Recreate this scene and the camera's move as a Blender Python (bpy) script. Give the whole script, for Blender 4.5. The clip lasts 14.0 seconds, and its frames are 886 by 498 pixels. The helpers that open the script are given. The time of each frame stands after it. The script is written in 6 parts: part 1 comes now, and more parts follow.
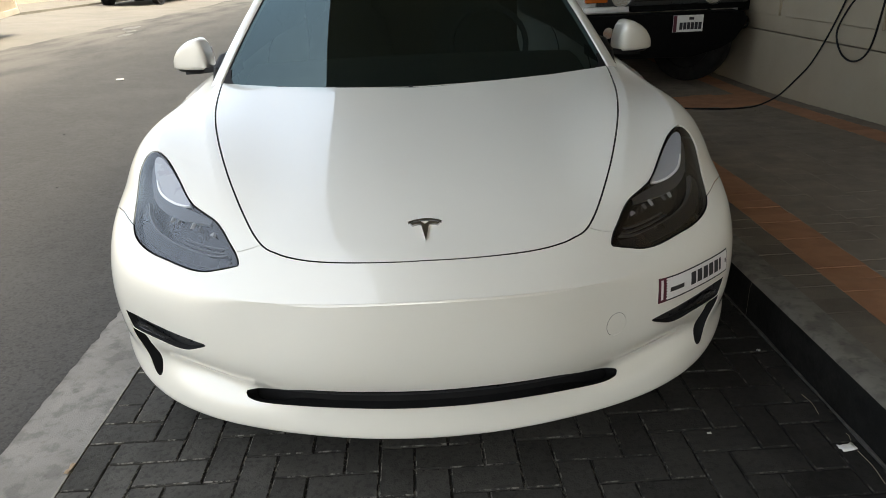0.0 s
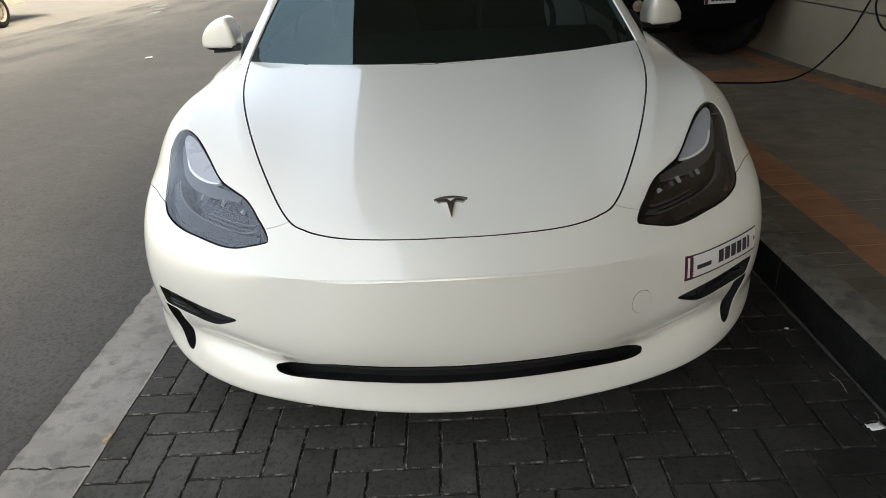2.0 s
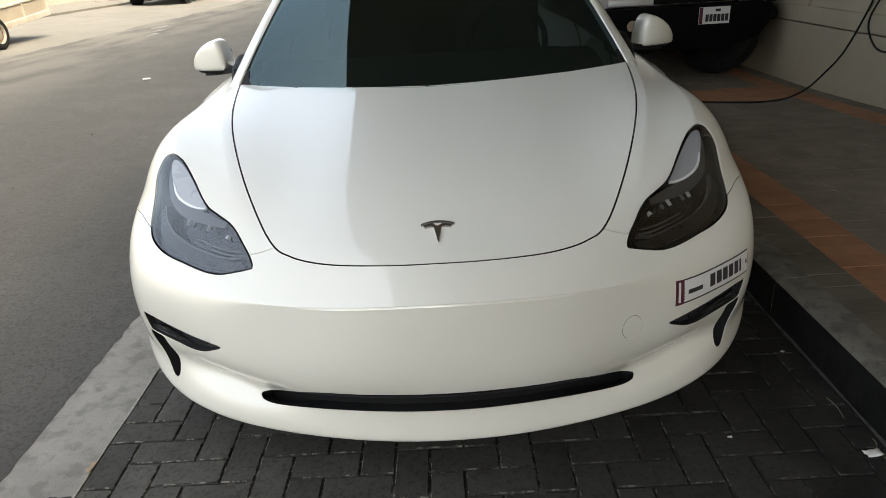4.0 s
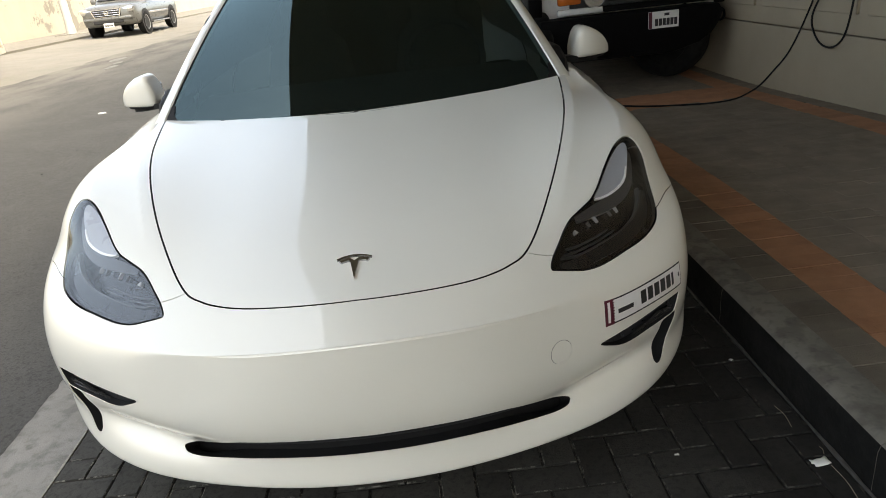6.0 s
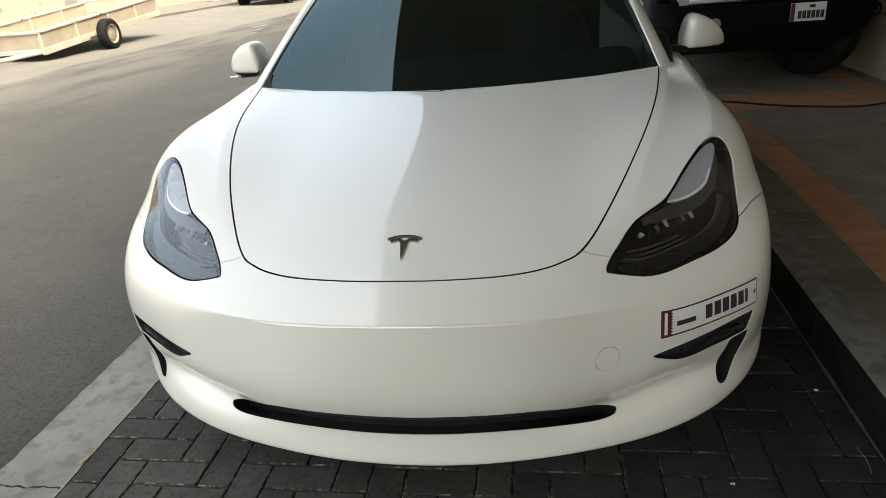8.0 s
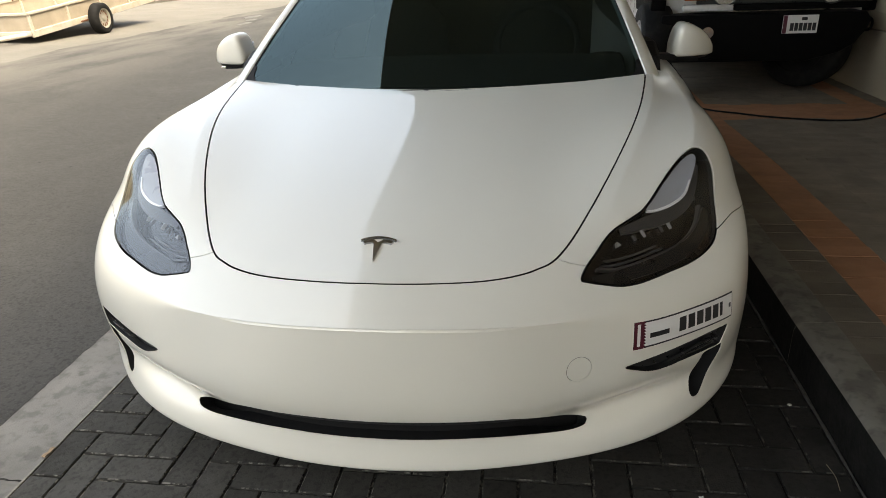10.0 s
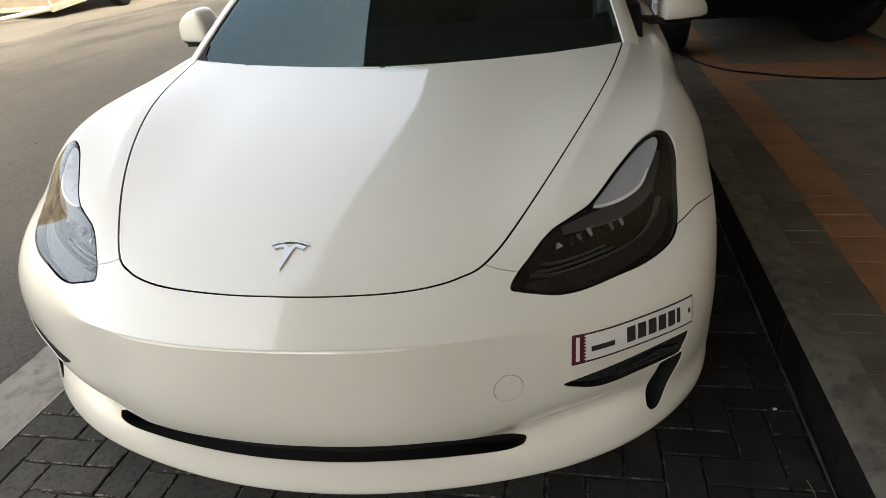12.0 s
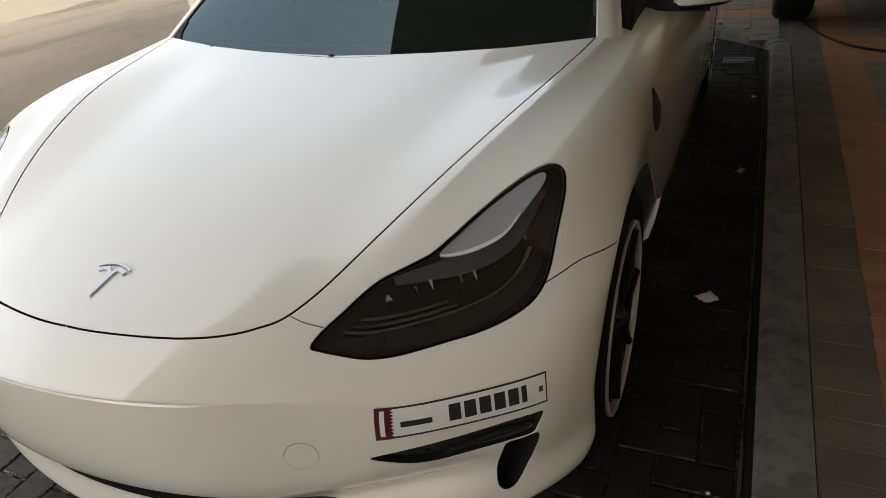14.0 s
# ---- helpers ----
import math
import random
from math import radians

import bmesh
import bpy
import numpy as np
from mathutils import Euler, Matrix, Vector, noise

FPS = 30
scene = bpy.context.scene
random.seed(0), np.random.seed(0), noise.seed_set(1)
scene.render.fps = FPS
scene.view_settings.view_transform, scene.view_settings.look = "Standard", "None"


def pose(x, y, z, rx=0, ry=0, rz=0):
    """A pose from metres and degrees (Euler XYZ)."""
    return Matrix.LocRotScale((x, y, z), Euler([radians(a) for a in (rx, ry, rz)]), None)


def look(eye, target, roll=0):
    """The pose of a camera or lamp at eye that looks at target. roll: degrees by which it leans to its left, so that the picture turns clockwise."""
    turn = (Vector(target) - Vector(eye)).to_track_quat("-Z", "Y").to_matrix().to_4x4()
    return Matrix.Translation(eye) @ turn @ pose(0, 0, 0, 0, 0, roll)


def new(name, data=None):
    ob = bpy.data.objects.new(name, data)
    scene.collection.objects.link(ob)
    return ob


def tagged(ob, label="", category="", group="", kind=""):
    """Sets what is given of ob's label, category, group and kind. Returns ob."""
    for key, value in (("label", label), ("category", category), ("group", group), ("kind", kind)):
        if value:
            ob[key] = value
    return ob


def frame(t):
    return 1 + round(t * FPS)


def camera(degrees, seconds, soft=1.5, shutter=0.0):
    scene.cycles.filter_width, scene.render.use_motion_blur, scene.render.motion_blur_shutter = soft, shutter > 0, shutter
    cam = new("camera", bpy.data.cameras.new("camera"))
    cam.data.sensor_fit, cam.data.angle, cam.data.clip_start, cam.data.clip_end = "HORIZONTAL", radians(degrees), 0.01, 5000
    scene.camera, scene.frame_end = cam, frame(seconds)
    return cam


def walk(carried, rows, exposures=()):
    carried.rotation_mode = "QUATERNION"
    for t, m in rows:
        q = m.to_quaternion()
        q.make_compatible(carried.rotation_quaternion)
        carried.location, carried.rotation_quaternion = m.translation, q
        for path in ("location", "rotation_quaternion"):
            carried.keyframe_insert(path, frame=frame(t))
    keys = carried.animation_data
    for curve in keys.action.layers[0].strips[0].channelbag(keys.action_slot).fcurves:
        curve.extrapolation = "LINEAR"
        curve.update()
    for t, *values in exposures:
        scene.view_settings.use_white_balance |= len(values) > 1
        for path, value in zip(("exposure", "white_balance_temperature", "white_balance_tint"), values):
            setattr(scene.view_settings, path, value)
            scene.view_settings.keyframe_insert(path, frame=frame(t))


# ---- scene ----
SKY, SUN = 0.24, 0.10
EXPOSURES = [(0.0, 2.13, 7680, 2), (5.0, 2.10, 7720, 2), (6.5, 2.19, 7850, 2), (7.0, 2.19, 8100, 3), (7.5, 2.15, 7880, 1.5), (8.0, 2.13, 7800, 1), (11.5, 2.14, 8350, 4), (14.0, 2.04, 8650, 5)]

cam = camera(66.08, 14.0, 0.55)
# seconds, place, turn (pose order)
PATH = [
    (0.0, -0.0066, -1.4006, 1.3044, 67.069, 2.173, -2.687),
    (0.2, -0.0081, -1.4010, 1.3065, 66.459, 2.540, -2.572),
    (0.5, -0.0092, -1.4015, 1.3092, 67.436, 2.706, -2.312),
    (0.7, -0.0068, -1.4019, 1.3104, 68.059, 2.593, -2.502),
    (1.0, -0.0024, -1.4047, 1.3130, 67.880, 2.457, -2.728),
    (1.2, -0.0033, -1.4088, 1.3161, 68.566, 2.800, -2.711),
    (1.5, -0.0054, -1.4129, 1.3191, 67.959, 2.852, -1.737),
    (1.7, -0.0057, -1.4129, 1.3161, 66.240, 3.603, -0.206),
    (2.0, -0.0060, -1.4126, 1.3105, 65.213, 2.974, -0.654),
    (2.2, -0.0081, -1.4101, 1.3106, 65.745, 3.290, -1.564),
    (2.5, -0.0112, -1.4058, 1.3128, 65.988, 3.052, -0.794),
    (2.7, -0.0097, -1.4060, 1.3162, 66.216, 3.086, -0.918),
    (4.8, 0.1152, -1.3617, 1.3142, 66.754, 3.520, -0.505),
    (5.0, 0.1482, -1.3574, 1.3060, 66.087, 4.721, -0.046),
    (5.2, 0.1711, -1.3559, 1.3088, 66.155, 5.202, 0.068),
    (5.5, 0.1831, -1.3518, 1.3173, 66.870, 6.298, -0.841),
    (5.7, 0.1828, -1.3422, 1.3209, 66.725, 6.592, -2.550),
    (6.0, 0.1823, -1.3184, 1.3225, 67.595, 5.889, -3.579),
    (6.1, 0.1823, -1.3088, 1.3216, 68.612, 7.140, -5.262),
    (6.2, 0.1824, -1.2990, 1.3196, 69.365, 8.202, -5.493),
    (6.4, 0.1832, -1.2803, 1.3151, 68.156, 6.807, -6.958),
    (6.5, 0.1840, -1.2725, 1.3142, 66.821, 6.008, -8.016),
    (6.7, 0.1953, -1.2613, 1.3144, 65.212, 11.129, -9.976),
    (7.0, 0.2373, -1.2553, 1.3147, 65.907, 7.504, -6.357),
    (7.1, 0.2547, -1.2572, 1.3142, 65.925, 8.087, -4.594),
    (7.2, 0.2722, -1.2618, 1.3128, 66.260, 7.677, -2.788),
    (7.4, 0.3021, -1.2719, 1.3094, 67.520, 5.409, 2.849),
    (7.5, 0.3122, -1.2738, 1.3082, 67.089, 4.649, 4.885),
    (7.7, 0.3224, -1.2738, 1.3071, 67.147, 5.095, 7.294),
    (8.0, 0.3252, -1.2733, 1.3068, 67.008, 4.198, 7.376),
    (8.2, 0.3126, -1.2678, 1.3069, 67.561, 2.682, 6.201),
    (10.3, 0.3837, -1.2407, 1.3080, 66.380, 1.619, 7.987),
    (10.5, 0.4349, -1.2377, 1.2999, 65.762, 1.017, 8.213),
    (10.7, 0.4769, -1.2293, 1.2965, 65.111, 0.963, 7.666),
    (11.0, 0.5081, -1.2006, 1.2936, 64.313, 3.233, 8.518),
    (11.2, 0.5283, -1.1684, 1.2838, 63.473, 4.379, 10.530),
    (11.4, 0.5483, -1.1300, 1.2740, 62.369, 4.542, 11.063),
    (11.5, 0.5565, -1.1101, 1.2723, 60.848, 4.888, 10.005),
    (11.7, 0.5678, -1.0721, 1.2854, 63.817, 5.150, 10.969),
    (12.0, 0.5804, -1.0234, 1.3094, 63.869, 4.078, 9.765),
    (12.2, 0.5931, -0.9986, 1.3075, 62.299, 3.550, 9.173),
    (12.5, 0.6264, -0.9663, 1.3006, 63.467, 3.935, 11.007),
    (12.7, 0.6626, -0.9428, 1.2963, 61.943, 5.848, 9.551),
    (13.0, 0.7536, -0.9006, 1.2934, 63.477, 5.835, 13.514),
    (13.2, 0.8440, -0.8661, 1.2996, 63.977, 5.138, 18.150),
    (13.4, 0.9390, -0.8220, 1.3131, 62.362, 5.026, 20.751),
    (13.5, 0.9806, -0.7949, 1.3202, 62.362, 6.463, 22.005),
    (13.6, 1.0149, -0.7639, 1.3265, 62.230, 6.373, 23.571),
    (13.7, 1.0429, -0.7295, 1.3320, 60.814, 6.552, 24.265),
    (13.8, 1.0660, -0.6926, 1.3369, 60.146, 6.480, 24.414),
    (14.0, 1.1041, -0.6146, 1.3457, 60.628, 5.082, 22.321),
]
walk(cam, [(t, pose(*p)) for t, *p in PATH], EXPOSURES)

# ---- sky, sun, exposure ----
world = bpy.data.worlds.new("hazy_sky")
scene.world = world
world.use_nodes = True
wn = world.node_tree.nodes
sky = wn.new("ShaderNodeTexSky")
sky.sky_type = "NISHITA"
sky.sun_disc = False
sky.sun_elevation = radians(55)
sky.sun_rotation = radians(127)
sky.air_density, sky.dust_density, sky.ozone_density = 0.6, 5.0, 0.3
haze = wn.new("ShaderNodeHueSaturation")
haze.inputs["Saturation"].default_value = 0.78
world.node_tree.links.new(sky.outputs["Color"], haze.inputs["Color"])
world.node_tree.links.new(haze.outputs["Color"], wn["Background"].inputs["Color"])
wn["Background"].inputs["Strength"].default_value = SKY
sun = new("sun", bpy.data.lights.new("sun", "SUN"))
sun.data.energy, sun.data.angle, sun.data.color = SUN, radians(20), (1.0, 0.98, 0.95)
sun.matrix_world = look((9.0, -6.8, 16.1), (0, 0, 0))

# ---- materials ----
def mat(name, base, rough=0.6, metal=0.0, coat=0.0, spec=0.5, vary=0.12, size=6.0, bump=0.0, bump_size=60.0, stain=None, stain_size=1.2, stain_amount=0.5,
        piece=0.0, speck=None, speck_size=120.0, speck_amount=0.5, drift=False, oil_shade=False, stain_edge=(0.48, 0.72), rough_vary=0.08, coat_ior=1.5):
    """A surface with grain and stains at two sizes, relief, and, for pieces, a shade of its own for each."""
    m = bpy.data.materials.new(name)
    m.use_nodes = True
    nodes, links = m.node_tree.nodes, m.node_tree.links
    p = nodes["Principled BSDF"]
    p.inputs["Roughness"].default_value, p.inputs["Metallic"].default_value = rough, metal
    p.inputs["Coat Weight"].default_value, p.inputs["Coat Roughness"].default_value = coat, 0.03
    p.inputs["Coat IOR"].default_value = coat_ior
    p.inputs["Specular IOR Level"].default_value = spec
    place = nodes.new("ShaderNodeNewGeometry").outputs["Position"]

    def noise_at(scale, detail=5.0, rough_=0.6):
        n = nodes.new("ShaderNodeTexNoise")
        n.inputs["Scale"].default_value, n.inputs["Detail"].default_value, n.inputs["Roughness"].default_value = scale, detail, rough_
        links.new(place, n.inputs["Vector"])
        return n.outputs["Fac"]

    def mix(kind, fac, a, b):
        x = nodes.new("ShaderNodeMix")
        x.data_type, x.blend_type = "RGBA", kind
        for socket, value in ((x.inputs[0], fac), (x.inputs[6], a), (x.inputs[7], b)):
            if isinstance(value, (int, float)):
                socket.default_value = value
            elif isinstance(value, tuple):
                socket.default_value = (*value, 1.0)
            else:
                links.new(value, socket)
        return x.outputs[2]

    def spread(value, lo, hi, a=0.3, b=0.7):
        r = nodes.new("ShaderNodeMapRange")
        r.inputs["From Min"].default_value, r.inputs["From Max"].default_value = a, b
        r.inputs["To Min"].default_value, r.inputs["To Max"].default_value = lo, hi
        links.new(value, r.inputs["Value"])
        return r.outputs["Result"]

    dark = tuple(c * (1 - vary) for c in base)
    light = tuple(min(c * (1 + vary), 0.92) for c in base)
    colour = mix("MIX", spread(noise_at(size), 0.0, 1.0), dark, light)
    if stain:
        colour = mix("MIX", spread(noise_at(stain_size, 7.0, 0.7), 0.0, stain_amount, *stain_edge), colour, stain)
    if speck:
        colour = mix("MIX", spread(noise_at(speck_size, 2.0, 0.5), 0.0, speck_amount, 0.56, 0.70), colour, speck)
        colour = mix("MULTIPLY", spread(noise_at(speck_size * 0.37, 3.0, 0.6), 0.0, 0.6, 0.50, 0.62), colour, (0.55, 0.55, 0.55))
    if oil_shade:
        # bay shade put into the colour with oil marks, deepening towards the kerb, patchy
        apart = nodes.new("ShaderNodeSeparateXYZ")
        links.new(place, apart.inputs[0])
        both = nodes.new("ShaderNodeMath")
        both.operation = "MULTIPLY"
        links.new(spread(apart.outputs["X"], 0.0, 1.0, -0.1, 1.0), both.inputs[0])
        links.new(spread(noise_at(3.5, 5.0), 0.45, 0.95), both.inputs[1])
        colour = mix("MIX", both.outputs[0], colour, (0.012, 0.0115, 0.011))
    if drift:
        # wind-blown sand in streaks along the far edge of the road
        apart = nodes.new("ShaderNodeSeparateXYZ")
        links.new(place, apart.inputs[0])
        reach = spread(apart.outputs["X"], 1.0, 0.0, -7.2, -4.0)
        stretch = nodes.new("ShaderNodeVectorMath")
        stretch.operation = "MULTIPLY"
        stretch.inputs[1].default_value = (1.3, 0.30, 1.0)
        links.new(place, stretch.inputs[0])
        streak = nodes.new("ShaderNodeTexNoise")
        streak.inputs["Scale"].default_value, streak.inputs["Detail"].default_value = 1.6, 6.0
        links.new(stretch.outputs[0], streak.inputs["Vector"])
        both = nodes.new("ShaderNodeMath")
        both.operation = "MULTIPLY"
        links.new(reach, both.inputs[0])
        links.new(spread(streak.outputs["Fac"], 0.0, 1.0, 0.34, 0.58), both.inputs[1])
        colour = mix("MIX", both.outputs[0], colour, (0.126, 0.119, 0.106))
    if piece:
        shade = spread(nodes.new("ShaderNodeObjectInfo").outputs["Random"], 1 - piece, 1 + piece, 0.0, 1.0)
        island = spread(nodes.new("ShaderNodeNewGeometry").outputs["Random Per Island"], 1 - piece, 1 + piece, 0.0, 1.0)
        both = nodes.new("ShaderNodeMath")
        both.operation = "MULTIPLY"
        links.new(shade, both.inputs[0])
        links.new(island, both.inputs[1])
        scale = nodes.new("ShaderNodeVectorMath")
        scale.operation = "SCALE"
        links.new(colour, scale.inputs[0])
        links.new(both.outputs[0], scale.inputs["Scale"])
        colour = scale.outputs[0]
    links.new(colour, p.inputs["Base Color"])
    links.new(spread(noise_at(size * 2.3), max(rough - rough_vary, 0.02), min(rough + rough_vary, 1.0)), p.inputs["Roughness"])
    if bump:
        b = nodes.new("ShaderNodeBump")
        b.inputs["Strength"].default_value, b.inputs["Distance"].default_value = bump, 0.01
        links.new(noise_at(bump_size, 8.0), b.inputs["Height"])
        links.new(b.outputs["Normal"], p.inputs["Normal"])
    return m


def glass(name, tint, gloss_rough=0.0, ior=1.5, gloss_tint=(1, 1, 1)):
    """A pane: tinted see-through with a mirror gloss that grows with the angle."""
    m = bpy.data.materials.new(name)
    m.use_nodes = True
    nodes, links = m.node_tree.nodes, m.node_tree.links
    nodes.remove(nodes["Principled BSDF"])
    clear, gloss, slant, fifth, mixed = (nodes.new("ShaderNode" + k) for k in ("BsdfTransparent", "BsdfGlossy", "LayerWeight", "Math", "MixShader"))
    flat = ((ior - 1) / (ior + 1)) ** 2
    clear.inputs["Color"].default_value = (*tint, 1)
    gloss.inputs["Roughness"].default_value, gloss.inputs["Color"].default_value = gloss_rough, (*gloss_tint, 1)
    slant.inputs["Blend"].default_value = 0.5
    fifth.operation = "POWER"
    fifth.inputs[1].default_value = 5.0
    scaled = nodes.new("ShaderNodeMath")
    scaled.operation = "MULTIPLY_ADD"
    scaled.inputs[1].default_value, scaled.inputs[2].default_value = 1 - flat, flat
    links.new(slant.outputs["Facing"], fifth.inputs[0])
    links.new(fifth.outputs[0], scaled.inputs[0])
    links.new(scaled.outputs[0], mixed.inputs[0])
    links.new(clear.outputs[0], mixed.inputs[1])
    links.new(gloss.outputs[0], mixed.inputs[2])
    links.new(mixed.outputs[0], nodes["Material Output"].inputs["Surface"])
    return m


M_PAINT = mat("pearl_white_paint", (0.79, 0.768, 0.688), 0.34, metal=0.06, coat=1.0, coat_ior=1.62, vary=0.01, size=1.5, rough_vary=0.004)
M_GAP = mat("black_rubber_gap", (0.012, 0.012, 0.013), 0.7)
M_TRIM = mat("black_plastic_trim", (0.018, 0.019, 0.021), 0.32, vary=0.1, size=30)
M_MATT = mat("matt_black_plastic", (0.011, 0.011, 0.0115), 0.62, spec=0.2, bump=0.1, bump_size=300)
M_LAMP = mat("dark_lamp_housing", (0.005, 0.0052, 0.006), 0.22, metal=0.0, vary=0.03, size=4)
M_BEZEL = mat("satin_grey_bezel", (0.085, 0.087, 0.092), 0.35, metal=0.5, vary=0.03, size=4)
M_SHELFGREY = mat("dark_grey_lamp_shelf", (0.009, 0.0092, 0.010), 0.3, vary=0.03, size=4)
M_RIMLIGHT = mat("bright_guide_rim", (0.88, 0.88, 0.87), 0.2, vary=0.02, size=20)
M_FACET = mat("reflector_facet", (0.36, 0.36, 0.355), 0.2, vary=0.02, size=20)
M_DIMFACET = mat("shaded_reflector_facet", (0.10, 0.10, 0.10), 0.2, vary=0.02, size=20)
M_GUIDE = mat("milky_light_guide", (0.37, 0.378, 0.40), 0.3, vary=0.01, size=4)
M_CHROME = mat("polished_chrome", (0.82, 0.82, 0.83), 0.10, metal=1.0, vary=0.03)
M_EMBLEM = mat("brushed_chrome_emblem", (0.55, 0.55, 0.55), 0.08, metal=1.0, vary=0.05)
M_LENS = glass("clear_lamp_lens", (0.96, 0.965, 0.97), 0.005, 1.88)
M_SCREEN = glass("tinted_windscreen_glass", (0.16, 0.215, 0.22), 0.0, 2.05, (0.60, 0.84, 0.87))
M_TYRE = mat("tyre_rubber", (0.010, 0.010, 0.010), 0.75, spec=0.15, bump=0.2, bump_size=120, stain=(0.03, 0.028, 0.026), stain_size=6)
M_RIM = mat("grey_alloy", (0.40, 0.40, 0.40), 0.4, metal=0.3, vary=0.06)
M_RING = mat("pale_rim_edge", (0.66, 0.65, 0.62), 0.35, metal=0.3)
M_DARKRIM = mat("dark_wheel_cover", (0.014, 0.0135, 0.013), 0.55, spec=0.2)
M_PLATE = mat("white_plate_film", (0.74, 0.73, 0.71), 0.35, vary=0.02, stain=(0.6, 0.58, 0.55), stain_size=20, stain_amount=0.25)
M_MAROON = mat("maroon_plate_band", (0.09, 0.011, 0.024), 0.4)
M_INK = mat("black_plate_ink", (0.02, 0.02, 0.022), 0.5)
M_MIRROR = mat("mirror_glass", (0.9, 0.9, 0.9), 0.02, metal=1.0, vary=0.0)
M_CABIN = mat("dark_cabin_trim", (0.055, 0.056, 0.058), 0.7)
M_PAVER = mat("charcoal_block_paver", (0.056, 0.0545, 0.049), 0.78, spec=0.08, vary=0.15, size=14, bump=0.25, bump_size=160, stain=(0.085, 0.082, 0.077), stain_size=3, stain_amount=0.6, piece=0.2, speck=(0.10, 0.097, 0.092), speck_size=150, speck_amount=0.12, oil_shade=True)
M_PAVEREDGE = mat("dusty_paver_edge", (0.032, 0.031, 0.0285), 0.85, spec=0.08, vary=0.25, size=30, bump=0.3, bump_size=200, stain=(0.24, 0.23, 0.205), stain_size=26, stain_amount=0.8, stain_edge=(0.50, 0.60), oil_shade=True)
M_JOINT = mat("sandy_joint", (0.018, 0.0172, 0.0155), 0.95, spec=0.2, vary=0.3, size=30, bump=0.3, bump_size=200, stain=(0.26, 0.245, 0.21), stain_size=22, stain_amount=0.6, stain_edge=(0.50, 0.62), oil_shade=True)
M_WALKPAVER = mat("grey_walk_paver", (0.190, 0.161, 0.126), 0.8, spec=0.2, vary=0.14, size=7, bump=0.25, bump_size=140, stain=(0.124, 0.106, 0.084), stain_size=3.2, stain_amount=0.75, piece=0.07)
M_ORANGE = mat("terracotta_walk_paver", (0.300, 0.151, 0.083), 0.8, spec=0.2, vary=0.14, size=9, bump=0.3, bump_size=140, stain=(0.22, 0.125, 0.072), stain_size=2.5, stain_amount=0.6, piece=0.08)
# walk paver darkened for the kerbside column, its shade put into the colour
M_KERBSIDE = mat("shaded_kerbside_paver", (0.125, 0.108, 0.086), 0.8, spec=0.2, vary=0.16, size=7, bump=0.3, bump_size=140, stain=(0.078, 0.068, 0.055), stain_size=3.2, stain_amount=0.75, piece=0.12)
M_WALKJOINT = mat("dusty_walk_joint", (0.105, 0.091, 0.073), 0.95, spec=0.2, vary=0.25, size=30, bump=0.3, bump_size=200)
# kerb concrete with the shade of its bay side put into the colour
M_KERBSHADE = mat("shade_darkened_concrete", (0.011, 0.011, 0.0105), 0.85, spec=0.12, vary=0.3, size=9, bump=0.3, stain=(0.03, 0.029, 0.027), stain_size=5, stain_amount=0.5)
M_MORTAR = mat("dirty_grey_mortar", (0.085, 0.083, 0.078), 0.95, spec=0.15, vary=0.3, size=40, bump=0.3, bump_size=200)
M_VANE = mat("grey_satin_vane", (0.028, 0.028, 0.0275), 0.22, vary=0.05, size=8)
M_CONCRETE = mat("cast_concrete", (0.212, 0.204, 0.186), 0.85, spec=0.25, vary=0.09, size=7, bump=0.3, bump_size=180, stain=(0.135, 0.128, 0.114), stain_size=2.1, stain_amount=0.8, speck=(0.15, 0.142, 0.126), speck_size=34, speck_amount=0.5)
M_KERB = mat("weathered_kerb_concrete", (0.165, 0.156, 0.135), 0.85, spec=0.2, vary=0.16, size=5, bump=0.14, bump_size=190, stain=(0.096, 0.090, 0.077), stain_size=2.2, stain_amount=0.85, speck=(0.06, 0.056, 0.048), speck_size=30, speck_amount=0.35)
M_ASPHALT = mat("worn_grey_asphalt", (0.056, 0.0547, 0.0513), 0.9, spec=0.2, vary=0.05, size=9, bump=0.2, bump_size=260, stain=(0.077, 0.0753, 0.070), stain_size=0.55, stain_amount=0.9, speck=(0.15, 0.145, 0.133), speck_size=190, speck_amount=0.22, drift=True)
M_SAND = mat("dusty_pale_sand", (0.132, 0.124, 0.108), 0.95, vary=0.10, size=0.8, bump=0.5, bump_size=40, stain=(0.10, 0.095, 0.083), stain_size=0.7, stain_amount=0.7)
M_WALL = mat("cream_painted_plaster", (0.30, 0.252, 0.182), 0.75, vary=0.05, size=1.5, bump=0.15, bump_size=90, stain=(0.25, 0.208, 0.15), stain_size=1.1, stain_amount=0.5)
M_CEIL = mat("grey_ceiling_plaster", (0.38, 0.335, 0.26), 0.85, vary=0.08, size=1.2, bump=0.1)
M_FARWALL = mat("peeling_cream_wall", (0.33, 0.305, 0.25), 0.9, vary=0.06, size=0.9, bump=0.3, stain=(0.19, 0.175, 0.148), stain_size=0.42, stain_amount=1.0, stain_edge=(0.575, 0.60))
M_WHITE = mat("chalky_white_paint", (0.74, 0.73, 0.70), 0.5, vary=0.04, stain=(0.55, 0.52, 0.48), stain_size=4)
M_CABLE = mat("black_cable_rubber", (0.008, 0.008, 0.008), 0.6, spec=0.15)
